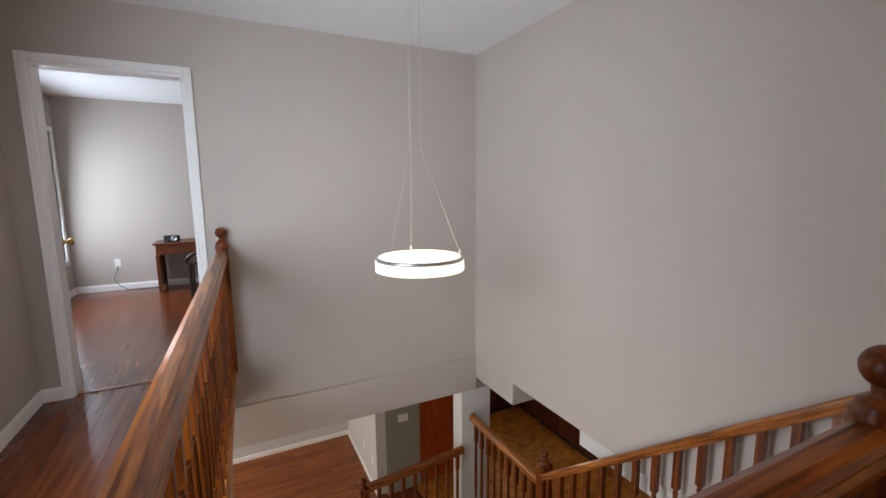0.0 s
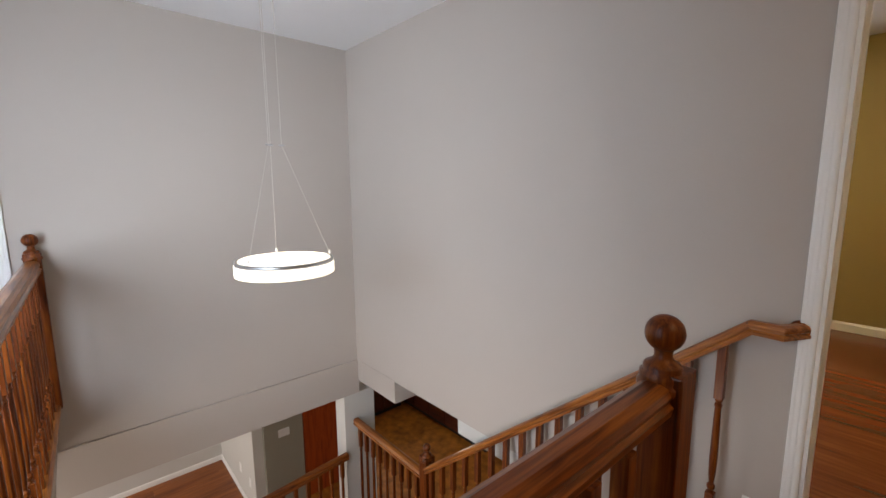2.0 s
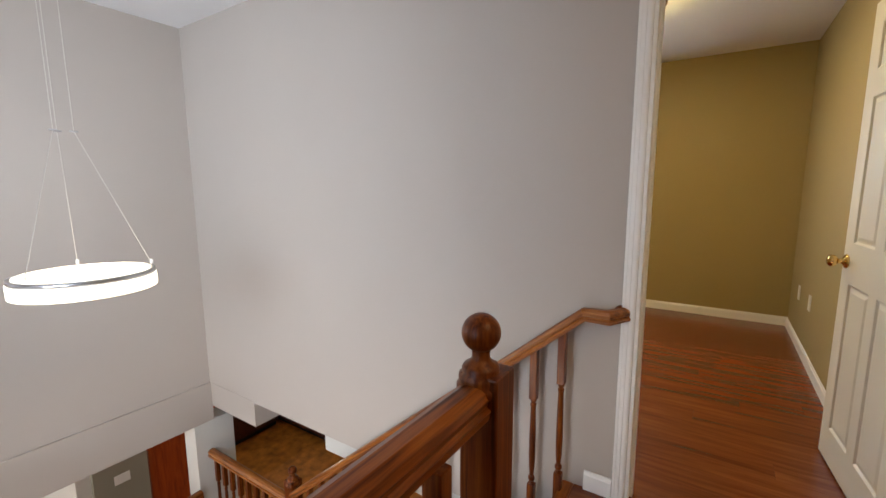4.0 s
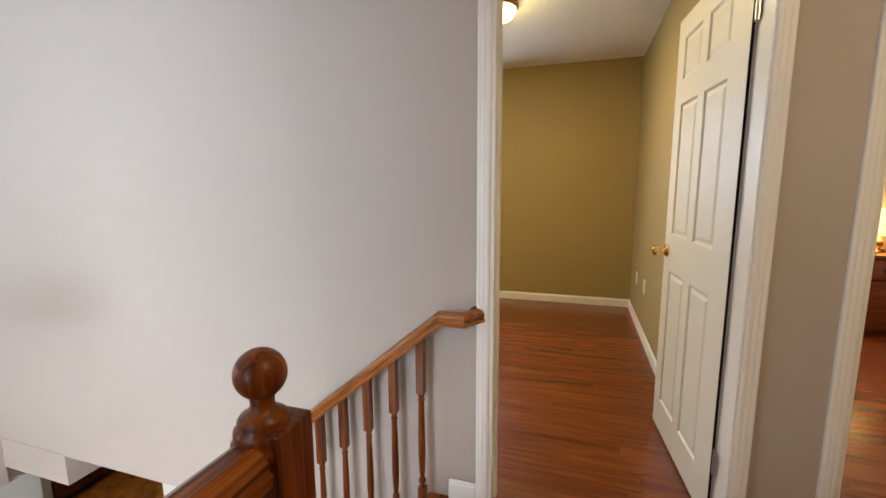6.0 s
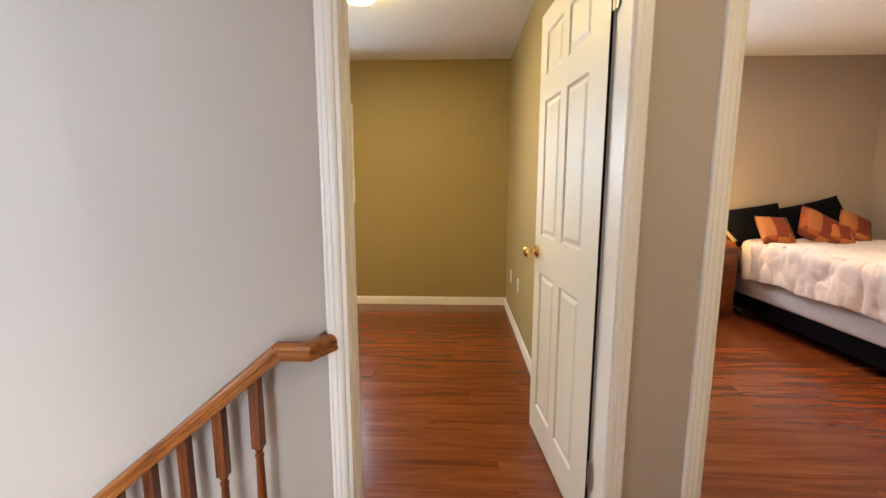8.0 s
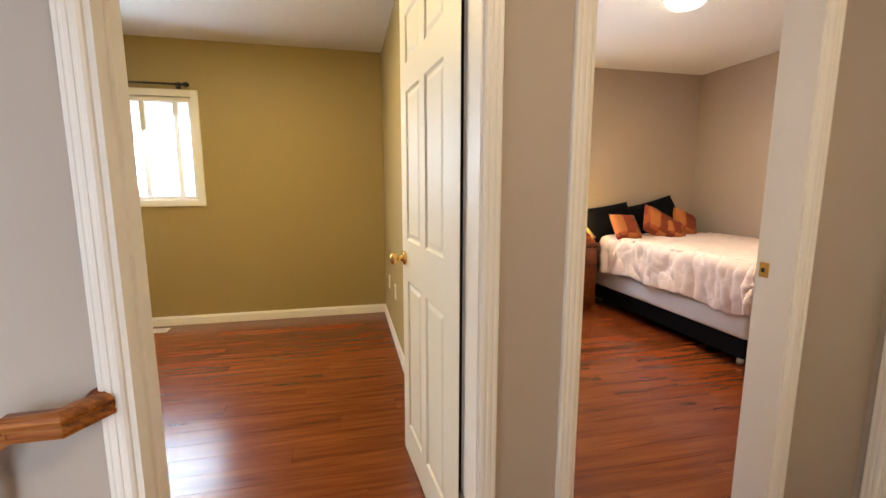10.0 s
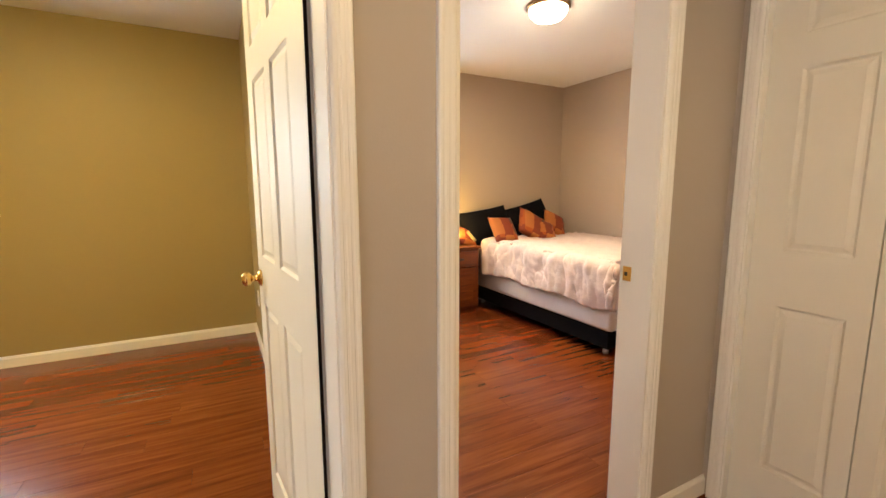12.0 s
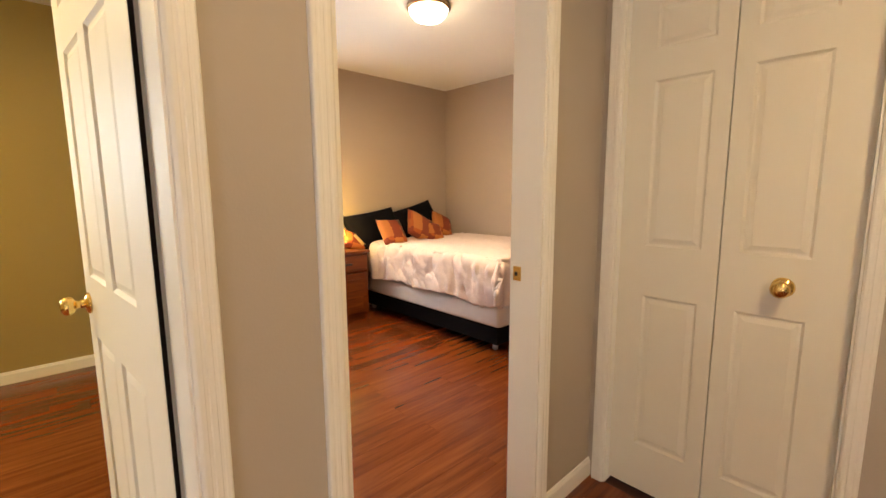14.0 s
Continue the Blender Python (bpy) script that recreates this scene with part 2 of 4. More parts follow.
# ---- the plan ----
XB, YA = 3.77, 6.315          # the tall wall by the stairs, the wall with the study door
T = 0.12
HC, RC = 2.44, 2.50           # ceilings of hall and rooms
XW, YS, YN = 6.95, 2.285, 5.6  # window wall, side walls of the empty room
LOW = -2.75                   # the storey below
LAND = -1.95                  # the landing
D1 = (2.312, 3.139)            # door to the empty room, along y
D2 = (1.283, 2.037)           # door to the bedroom
D3 = (0.79, 1.555)            # door to the study, along x
DH = 2.045
YC = 0.80                     # closet wall
XL = 0.63                     # hall's other side wall

# walls round hall and stairwell
structure("wall_stair_side", boxes(
    (XB, XB + 0.06, D1[1], YA, -0.31, HC), (XB, XB + 0.06, D1[0], D1[1], DH, HC), (XB, XB + 0.06, D2[1], D1[0], 0, HC),
    (XB, XB + 0.06, D2[0], D2[1], DH, HC), (XB, XB + 0.06, D2[0] - 0.048, D2[0], 0, HC), (XB + 0.055, XB + 0.06, YC - 0.1, D2[0] - 0.048, 0, HC)), M_WALL, "smooth greige painted hall wall with two doorways", "wall")
structure("wall_empty_room_near", boxes(
    (XB + 0.06, XB + T, D1[1], YN, 0, RC), (XB + 0.06, XB + T, D1[0], D1[1], DH, RC), (XB + 0.06, XB + T, 2.25, D1[0], 0, RC)), M_KHAKI, "khaki painted wall with the doorway", "wall")
structure("wall_bedroom_near", boxes(
    (XB + 0.06, XB + T, D2[1], 2.25, 0, RC), (XB + 0.06, XB + T, D2[0], D2[1], DH, RC), (XB + 0.06, XB + T, -1.30, D2[0], 0, RC)), M_TAUPE, "taupe painted bedroom wall with the doorway", "wall")
structure("wall_study_side", boxes(
    (XL - T, D3[0], YA, YA + T, 0, HC), (D3[0], D3[1], YA, YA + T, DH, HC), (D3[1], XB, YA, YA + T, -0.30, HC)), M_WALL, "greige painted wall at the end of the hall", "wall")
structure("beam", boxes((1.40, XB, YA - 0.018, YA + T, -0.62, -0.30)), M_WALL, "painted beam under the wall with a thin ledge", "beam")
structure("wall_hall_west", boxes(
    (XL - T, XL, YC - 0.1, 3.30, 0, HC), (XL - T, XL, 4.90, YA, 0, HC), (XL - T, XL, 3.30, 4.90, 0, 0.35), (XL - T, XL, 3.30, 4.90, 1.95, HC)), M_WALL, "greige painted hall wall", "wall")
structure("wall_closet", boxes(
    (XL - T, 3.024, YC - 0.1, YC, 0, HC), (3.024, 3.752, YC - 0.1, YC, DH, HC), (3.752, XB + 0.055, YC - 0.1, YC, 0, HC)), M_WALL, "greige painted wall with the closet opening", "wall")
structure("closet_back", boxes((2.9, 3.9, 0.1, 0.14, 0, HC)), M_WALL, "plain closet back wall", "wall")
structure("ceiling_hall", boxes((XL - T, XB + 0.06, YC - 0.1, YA + T, HC, HC + 0.1)), M_CEIL, "white hall ceiling", "ceiling")
structure("stair_fascia", boxes((1.56, 1.68, 3.25, YA - 0.02, -0.30, -0.012), (1.68, 2.80, 3.25, 3.37, -0.30, -0.012)), M_WALL, "painted floor edge round the stairwell", "trim")

# empty room and bedroom
structure("wall_window_side", boxes(
    (XW, XW + 0.16, YS, 3.93, 0, RC), (XW, XW + 0.16, 3.93, 5.10, 0, 1.145), (XW, XW + 0.16, 3.93, 5.10, 2.025, RC), (XW, XW + 0.16, 5.10, YN, 0, RC)), M_KHAKI, "khaki painted wall with a window", "wall")
structure("wall_between_rooms_a", boxes((XB + T, XW, YS - 0.05, YS, 0, RC)), M_KHAKI, "khaki painted side wall", "wall")
structure("wall_between_rooms_b", boxes((XB + T, XW, YS - 0.11, YS - 0.05, 0, RC)), M_TAUPE, "taupe painted side wall", "wall")
structure("wall_empty_room_north", boxes((XB + T, XW + 0.16, YN, YN + T, 0, RC)), M_KHAKI, "khaki painted side wall", "wall")
structure("wall_bedroom_window", boxes(
    (XW, XW + 0.16, -1.42, 0.75, 0, RC), (XW, XW + 0.16, 0.75, 1.85, 0, 1.1), (XW, XW + 0.16, 0.75, 1.85, 2.02, RC), (XW, XW + 0.16, 1.85, YS, 0, RC)), M_TAUPE, "taupe painted wall behind the bed", "wall")
structure("wall_bedroom_south", boxes((XB + T, XW, -1.42, -1.30, 0, RC)), M_TAUPE, "taupe painted bedroom wall", "wall")
structure("ceiling_empty_room", boxes((XB + 0.06, XW + 0.16, YS - 0.05, YN + T, RC, RC + 0.1)), M_CEIL, "white room ceiling", "ceiling")
structure("ceiling_bedroom", boxes((XB + 0.06, XW + 0.16, -1.42, YS - 0.05, RC, RC + 0.1)), M_CEIL, "white bedroom ceiling", "ceiling")

# study beyond the hall
structure("wall_study_back", boxes((-0.25, 3.3, 9.80, 9.92, 0, HC)), M_WALL, "pale greige study wall", "wall")
structure("wall_study_west", boxes((-0.22, -0.10, YA + T, 7.9, 0, HC), (-0.22, -0.10, 7.9, 9.62, 0, 0.45), (-0.22, -0.10, 7.9, 9.62, 2.0, HC), (-0.22, -0.10, 9.62, 9.80, 0, HC)), M_WALL, "greige study wall with a window", "wall")
structure("wall_study_east", boxes((3.18, 3.3, YA + T, 9.80, 0, HC)), M_WALL, "greige study wall", "wall")
structure("ceiling_study", boxes((-0.25, 3.3, YA + T, 9.92, HC, HC + 0.1)), M_CEIL, "white study ceiling", "ceiling")

# the storey below
structure("ground", boxes((-40, 40, -40, 50, LOW - 0.5, LOW - 0.12)), M_GRASS, "mown green lawn outside", "ground")
structure("floor_lower", boxes((-0.6, XB - 0.02, 2.0, 10.2, LOW - 0.1, LOW)), M_LAM, "reddish brown laminate floor downstairs", "floor")
structure("floor_kitchen", boxes((XB - 0.02, 8.0, 2.0, 10.2, LOW - 0.1, LOW - 0.01)), M_GROUT, "dark kitchen floor base", "floor")
structure("ceiling_lower", boxes((-0.6, 8.0, YA + T, 10.2, -0.36, -0.14), (XB + 0.06, 8.0, 2.0, YA + T, -0.36, -0.14), (-0.6, 1.56, 2.0, YA + T, -0.36, -0.14)), M_CEIL, "white downstairs ceiling", "ceiling")
structure("wall_living_back", boxes((-0.6, 3.40, 9.55, 9.67, LOW, -0.36)), M_LOWWALL, "grey downstairs wall", "wall")
structure("wall_living_side", boxes((3.24, 3.36, 7.95, 9.55, LOW, -0.36)), M_LOWWALL, "white downstairs wall with outlets", "wall")
structure("wall_entry", boxes((3.36, 3.84, 7.90, 8.02, LOW, -0.36), (4.66, 4.78, 7.90, 8.02, LOW, -0.36), (3.84, 4.66, 7.90, 8.02, -0.62, -0.36)), M_SAGE, "sage painted entry wall", "wall")
# the unseen opening at y 3.4 to 5.6 is added for the fill lamp
structure("wall_lower_west", boxes((-0.72, -0.6, 2.0, 3.4, LOW, -0.14), (-0.72, -0.6, 3.4, 5.6, LOW, -1.95), (-0.72, -0.6, 3.4, 5.6, -0.6, -0.14), (-0.72, -0.6, 5.6, 7.7, LOW, -0.14), (-0.72, -0.6, 7.7, 9.5, LOW, -1.95), (-0.72, -0.6, 7.7, 9.5, -0.6, -0.14), (-0.72, -0.6, 9.5, 10.2, LOW, -0.14)), M_LOWWALL, "downstairs wall", "wall")
structure("wall_lower_south", boxes((-0.72, 8.1, 1.9, 2.0, LOW, 0)), M_LOWWALL, "downstairs wall", "wall")
structure("wall_lower_north", boxes((-0.72, 4.5, 10.2, 10.3, LOW, -0.14), (6.3, 8.1, 10.2, 10.3, LOW, -0.14), (4.5, 6.3, 10.2, 10.3, LOW, -1.8), (4.5, 6.3, 10.2, 10.3, -0.7, -0.14)), M_LOWWALL, "downstairs wall", "wall")
structure("wall_kitchen_east", boxes((8.0, 8.12, 2.0, 10.2, LOW, -0.14)), M_LOWWALL, "kitchen wall", "wall")
structure("wall_under_stairs", boxes((XB + 0.03, XB + 0.12, 2.0, 4.97, -0.44, -0.31)), M_LOWWALL, "white painted header below the tall wall", "wall")
structure("pillar", boxes((3.61, 3.93, YA - 0.016, YA + 0.16, LOW, -0.62), bevel=0.004), M_LOWWALL, "white painted square pillar", "pillar")
structure("bulkhead", boxes((XB - 0.004, XB + 0.42, 5.70, YA - 0.02, -0.50, -0.30)), M_WALL, "painted boxed bulkhead under the tall wall", "bulkhead")

# ---- trim ----
CASE = [(0.0, 0.0), (0.0, 0.0125), (0.003, 0.015), (0.010, 0.0150), (0.012, 0.0138), (0.016, 0.0138), (0.018, 0.0148), (0.026, 0.0148),
        (0.028, 0.0130), (0.033, 0.0130), (0.035, 0.0138), (0.042, 0.0130), (0.048, 0.0090), (0.050, 0.0)]
SKIRT = [(0.0, 0.0), (0.0, 0.075), (0.004, 0.084), (0.009, 0.082), (0.011, 0.072), (0.015, 0.066), (0.016, 0.0)]


def casing(name, face, out, along, a0, a1, top, label):
    """Moulded casing round an opening from a0 to a1 in the wall plane face; out: the wall's outward side."""
    root = thing(name, (0, 0, 0), label, "door casing", "", "structure")
    W = 0.050
    o = Vector(out)
    al = Vector(along)
    base = Vector(face)
    bm = bmesh.new()
    prism(bm, CASE, base + al * (a0 - W), al, o, (0, 0, top + W))
    part("casing_upright", bm, M_TRIM, root)
    bm = bmesh.new()
    prism(bm, CASE, base + al * (a1 + W), -al, o, (0, 0, top + W))
    part("casing_upright", bm, M_TRIM, root)
    bm = bmesh.new()
    prism(bm, CASE, base + al * a0 + Vector((0, 0, top + W)), (0, 0, -1), o, al * (a1 - a0))
    part("casing_head", bm, M_TRIM, root)
    return root


def jamb_y(name, a0, a1, x0, x1, stop_x, label):
    """Door lining in a wall across x, with its stop."""
    root = thing(name, (0, 0, 0), label, "door frame", "", "structure")
    t = 0.014
    part("jamb", boxes((x0, x1, a0 - 0.001, a0 + t, 0, DH)), M_TRIM, root)
    part("jamb", boxes((x0, x1, a1 - t, a1 + 0.001, 0, DH)), M_TRIM, root)
    part("head", boxes((x0, x1, a0 + t, a1 - t, DH - t, DH)), M_TRIM, root)
    part("stop", boxes((stop_x, stop_x + 0.03, a1 - t - 0.010, a1 - t, 0, DH - t)), M_TRIM, root)
    return root


XR = XB + T
casing("door_casing_1", (XB, 0, 0), (-1, 0, 0), (0, 1, 0), D1[0] + 0.010, D1[1] - 0.002, DH, "white moulded casing round the room doorway")
casing("door_casing_2", (XB, 0, 0), (-1, 0, 0), (0, 1, 0), D2[0] + 0.004, D2[1] - 0.004, DH, "white moulded casing round the bedroom doorway")
casing("door_casing_3", (0, YA, 0), (0, -1, 0), (1, 0, 0), D3[0], D3[1], DH, "white moulded casing round the study doorway")
casing("door_casing_4", (0, YC, 0), (0, 1, 0), (1, 0, 0), 3.028, 3.748, DH, "white moulded casing round the closet")
casing("door_casing_5", (XR, 0, 0), (1, 0, 0), (0, 1, 0), D2[0], D2[1], DH, "white casing on the bedroom side")
jamb_y("door_frame_1", D1[0], D1[1], XB - 0.002, XR + 0.002, XB + 0.045, "white door lining of the empty room")
frame_2 = jamb_y("door_frame_2", D2[0], D2[1], XB - 0.002, XR + 0.002, XB + 0.045, "white door lining of the bedroom")
part("strike_plate", boxes((XR - 0.044, XR - 0.012, D2[0] + 0.0142, D2[0] + 0.0165, 0.957, 1.007)), M_BRASS, frame_2, "brass strike plate")
# no real hole: a raised black patch paints its shade
bm = boxes((XR - 0.030, XR - 0.019, D2[0] + 0.0160, D2[0] + 0.0170, 0.974, 0.988))
part("strike_hole_patch", bm, M_BLACK, frame_2, "black patch painted as the shaded latch hole")
f3 = thing("door_frame_3", (0, 0, 0), "white door lining of the study", "door frame", "", "structure")
part("jamb", boxes((D3[0] - 0.001, D3[0] + 0.014, YA - 0.002, YA + T + 0.002, 0, DH)), M_TRIM, f3)
part("jamb", boxes((D3[1] - 0.014, D3[1] + 0.001, YA - 0.002, YA + T + 0.002, 0, DH)), M_TRIM, f3)
part("head", boxes((D3[0] + 0.014, D3[1] - 0.014, YA - 0.002, YA + T + 0.002, DH - 0.014, DH)), M_TRIM, f3)
f4 = thing("door_frame_4", (0, 0, 0), "white lining of the closet opening", "door frame", "", "structure")
part("jamb", boxes((3.742, 3.753, YC - 0.1, YC + 0.002, 0, DH)), M_TRIM, f4)
part("jamb", boxes((3.023, 3.034, YC - 0.1, YC + 0.002, 0, DH)), M_TRIM, f4)
part("head", boxes((3.034, 3.742, YC - 0.1, YC + 0.002, DH - 0.014, DH)), M_TRIM, f4)


def skirting(name, a, b, out, mat=None):
    a, b = Vector(a), Vector(b)
    bm = bmesh.new()
    prism(bm, SKIRT, a, out, (0, 0, 1), b - a)
    return structure(name, bm, mat or M_TRIM, "white painted baseboard", "baseboard")


W_ = 0.050
skirting("baseboard_1", (XB, D1[1] + W_, 0), (XB, 3.30, 0), (-1, 0, 0))
skirting("baseboard_2", (XB, D2[1] + W_, 0), (XB, D1[0] - W_, 0), (-1, 0, 0))
skirting("baseboard_3", (XB + 0.055, YC, 0), (XB + 0.055, D2[0] - W_, 0), (-1, 0, 0))
skirting("baseboard_4", (XL, YC, 0), (XL, YA, 0), (1, 0, 0))
skirting("baseboard_5", (XL, YC, 0), (2.985, YC, 0), (0, 1, 0))
skirting("baseboard_6", (XL + 0.016, YA, 0), (D3[0] - W_, YA, 0), (0, -1, 0))
skirting("baseboard_7", (XW, YS, 0), (XW, YN, 0), (-1, 0, 0))
skirting("baseboard_8", (XR, YS, 0), (XW - 0.016, YS, 0), (0, 1, 0))
skirting("baseboard_9", (XW, -1.30, 0), (XW, 2.19, 0), (-1, 0, 0))
skirting("baseboard_10", (XR, -1.30, 0), (XW - 0.016, -1.30, 0), (0, 1, 0))
skirting("baseboard_11", (-0.10, 9.80, 0), (3.18, 9.80, 0), (0, -1, 0))
skirting("baseboard_12", (-0.10, YA + T, 0), (-0.10, 9.784, 0), (1, 0, 0))
skirting("baseboard_13", (-0.6, 9.55, LOW), (3.24, 9.55, LOW), (0, -1, 0))
skirting("baseboard_14", (3.24, 7.95, LOW), (3.24, 9.534, LOW), (-1, 0, 0))


# ---- doors ----
def panelled(w, h, t, cols, rows):
    """A door slab, w along x, h up, with moulded panels on both faces; cols and rows are (from, to) pairs."""
    bm = bmesh.new()
    xs = sorted({0.0, w, *[c for p in cols for c in p]})
    zs = sorted({0.0, h, *[c for p in rows for c in p]})
    grid = {}
    for s, y in ((0, 0.0), (1, t)):
        for i, x in enumerate(xs):
            for j, z in enumerate(zs):
                grid[s, i, j] = bm.verts.new((x, y, z))
    fields = []
    for s in (0, 1):
        for i in range(len(xs) - 1):
            for j in range(len(zs) - 1):
                q = [grid[s, i, j], grid[s, i + 1, j], grid[s, i + 1, j + 1], grid[s, i, j + 1]]
                f = bm.faces.new(q if s == 0 else q[::-1])
                if (xs[i], xs[i + 1]) in cols and (zs[j], zs[j + 1]) in rows:
                    fields.append(f)
    ni, nj = len(xs) - 1, len(zs) - 1
    for i in range(ni):
        for j in (0, nj):
            bm.faces.new((grid[0, i, j], grid[0, i + 1, j], grid[1, i + 1, j], grid[1, i, j]))
    for j in range(nj):
        for i in (0, ni):
            bm.faces.new((grid[0, i, j], grid[0, i, j + 1], grid[1, i, j + 1], grid[1, i, j]))
    bmesh.ops.recalc_face_normals(bm, faces=bm.faces)
    for thick, deep in ((0.012, -0.007), (0.010, 0.0), (0.022, 0.005)):
        bmesh.ops.inset_individual(bm, faces=fields, thickness=thick, depth=deep)
    return bm


def knob(parent, at, turn, label="polished brass door knob"):
    """A round knob on its rose, its axis along local -y turned about z."""
    prof = [(0.001, 0.0), (0.031, 0.0), (0.032, 0.004), (0.026, 0.010), (0.013, 0.013), (0.011, 0.030), (0.014, 0.034), (0.024, 0.040), (0.0275, 0.050),
            (0.026, 0.060), (0.018, 0.067), (0.001, 0.069)]
    bm = bmesh.new()
    lathe(bm, prof, seg=20)
    bmesh.ops.rotate(bm, verts=bm.verts, matrix=Matrix.Rotation(radians(90), 3, "X"))
    bmesh.ops.rotate(bm, verts=bm.verts, matrix=Matrix.Rotation(turn, 3, "Z"))
    bmesh.ops.translate(bm, verts=bm.verts, vec=at)
    return part("door_knob", bm, M_BRASS, parent, label, True)


M_GAPSHADE = material("hinge_gap_shade", (0.015, 0.010, 0.007), 0.9, spec=0.1)
SIX_ROWS = [(0.155, 0.838), (1.018, 1.63), (1.74, 1.925)]
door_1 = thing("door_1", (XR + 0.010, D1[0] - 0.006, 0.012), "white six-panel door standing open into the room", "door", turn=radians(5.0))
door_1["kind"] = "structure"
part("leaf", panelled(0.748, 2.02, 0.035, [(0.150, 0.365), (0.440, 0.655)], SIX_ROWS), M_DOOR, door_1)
knob(door_1, (0.702, 0.035, 0.932), math.pi)
knob(door_1, (0.702, 0.0, 0.932), 0.0)
# near-black strip paints the shade of the gap between leaf and jamb
part("hinge_gap_strip", boxes((-0.002, -0.0005, 0.026, 0.034, 0.0, 2.02)), M_GAPSHADE, door_1, "dark strip painted for the shade in the hinge gap")
part("latch_plate", boxes((0.7475, 0.7495, 0.006, 0.029, 0.902, 0.962)), M_BRASS, door_1, "brass latch plate")
for hz in (0.22, 1.76):
    hb = bmesh.new()
    lathe(hb, [(0.0065, 0.0), (0.0065, 0.09)], (-0.020, 0.030, hz), 10)
    box(hb, -0.036, -0.0005, 0.029, 0.031, hz, hz + 0.09)
    part("hinge", hb, M_STEEL, door_1, "small metal hinge")

door_2 = thing("door_2", (D3[0] + 0.014, YA + T - 0.004, 0.012), "white six-panel study door standing open", "door", turn=radians(106))
door_2["kind"] = "structure"
part("leaf", panelled(0.730, 2.02, 0.035, [(0.115, 0.320), (0.410, 0.615)], SIX_ROWS), M_DOOR, door_2)
knob(door_2, (0.668, 0.0, 0.915), 0.0)

closet = thing("closet_door", (0, 0, 0), "closed white bifold closet door with a brass knob", "closet door")
closet["kind"] = "structure"
for x0, col in ((3.0365, (0.106, 0.296)), (3.3910, (0.056, 0.250))):
    bm = panelled(0.350, 2.0, 0.03, [col], [(0.20, 0.833), (1.033, 1.655), (1.765, 1.925)])
    bmesh.ops.translate(bm, verts=bm.verts, vec=(x0, YC - 0.065, 0.018))
    part("bifold_leaf", bm, M_DOOR, closet)
knob(closet, (3.206, YC - 0.035, 0.955), math.pi)


# ---- stairs and balustrades ----
RAIL = [(-0.030, -0.030), (-0.034, -0.012), (-0.026, -0.006), (-0.031, 0.008), (-0.027, 0.022), (-0.012, 0.030), (0.012, 0.030), (0.027, 0.022),
        (0.031, 0.008), (0.026, -0.006), (0.034, -0.012), (0.030, -0.030)]


def baluster_mesh(name, h, top=0.20, low=0.16, side=0.032):
    """A turned spindle with square ends."""
    bm = bmesh.new()
    s = side / 2
    box(bm, -s, s, -s, s, h - top, h, 0.002)
    box(bm, -s, s, -s, s, 0, low, 0.002)
    m0, m1 = low, h - top
    L = m1 - m0
    prof = [(0.014, -0.001), (0.010, 0.012), (0.015, 0.022), (0.015, 0.032), (0.009, 0.042), (0.0125, L * 0.20), (0.0145, L * 0.36), (0.0138, L * 0.60), (0.0118, L - 0.060),
            (0.0112, L - 0.036), (0.0135, L - 0.030), (0.0135, L - 0.024), (0.0095, L - 0.018), (0.0135, L - 0.006), (0.013, L + 0.001)]
    lathe(bm, prof, (0, 0, m0), 12)
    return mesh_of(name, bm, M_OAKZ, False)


def newel(name, at, height, label, size=0.085, base=0.0, ball_r=0.049, group="newel posts", shift=(0.0, 0.0)):
    """A square post with a turned collar and a ball; height is to the ball's top, shift sets the post off the ball's axis."""
    root = thing(name, at, label, "newel post", group)
    h = size / 2
    s = max(h, 0.0365) if shift[0] else h
    z = height - ball_r * 2 - 0.036
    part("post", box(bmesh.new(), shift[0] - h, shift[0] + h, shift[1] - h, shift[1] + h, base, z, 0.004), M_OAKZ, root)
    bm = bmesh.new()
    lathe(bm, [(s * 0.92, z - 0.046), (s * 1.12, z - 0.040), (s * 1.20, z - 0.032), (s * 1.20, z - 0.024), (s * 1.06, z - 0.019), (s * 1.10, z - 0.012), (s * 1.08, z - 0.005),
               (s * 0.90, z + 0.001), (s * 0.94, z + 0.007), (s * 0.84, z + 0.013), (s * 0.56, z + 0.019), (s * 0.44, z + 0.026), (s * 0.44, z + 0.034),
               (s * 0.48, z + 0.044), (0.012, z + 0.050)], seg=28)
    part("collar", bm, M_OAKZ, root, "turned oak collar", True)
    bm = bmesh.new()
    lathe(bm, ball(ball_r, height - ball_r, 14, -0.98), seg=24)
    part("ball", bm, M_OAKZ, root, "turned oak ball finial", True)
    return root


RZ = 0.870                     # centre of the upper guard rails
newel("newel_post", (2.702, 3.243, 0), 1.056, "glossy brown oak newel post with a ball at the stair head", 0.074, 0.0, 0.0355, shift=(0.011, -0.008))
newel("newel_post", (1.700, 6.262, 0), 1.05, "oak newel post with a ball against the end wall", 0.075, 0.0, 0.037)
newel("newel_post", (1.615, 3.290, 0), 1.045, "oak corner newel post with a ball", 0.085, 0.0, 0.042)
newel("newel_post", (3.725, 5.235, LAND), 1.33, "oak newel post with a ball on the landing", 0.085, 0.0, 0.030)
newel("newel_post", (2.60, 6.17, LAND), 0.86, "short oak newel post with a ball by the lower steps", 0.075, 0.0, 0.032)

B_UP = baluster_mesh("baluster", RZ - 0.030 - 0.03)


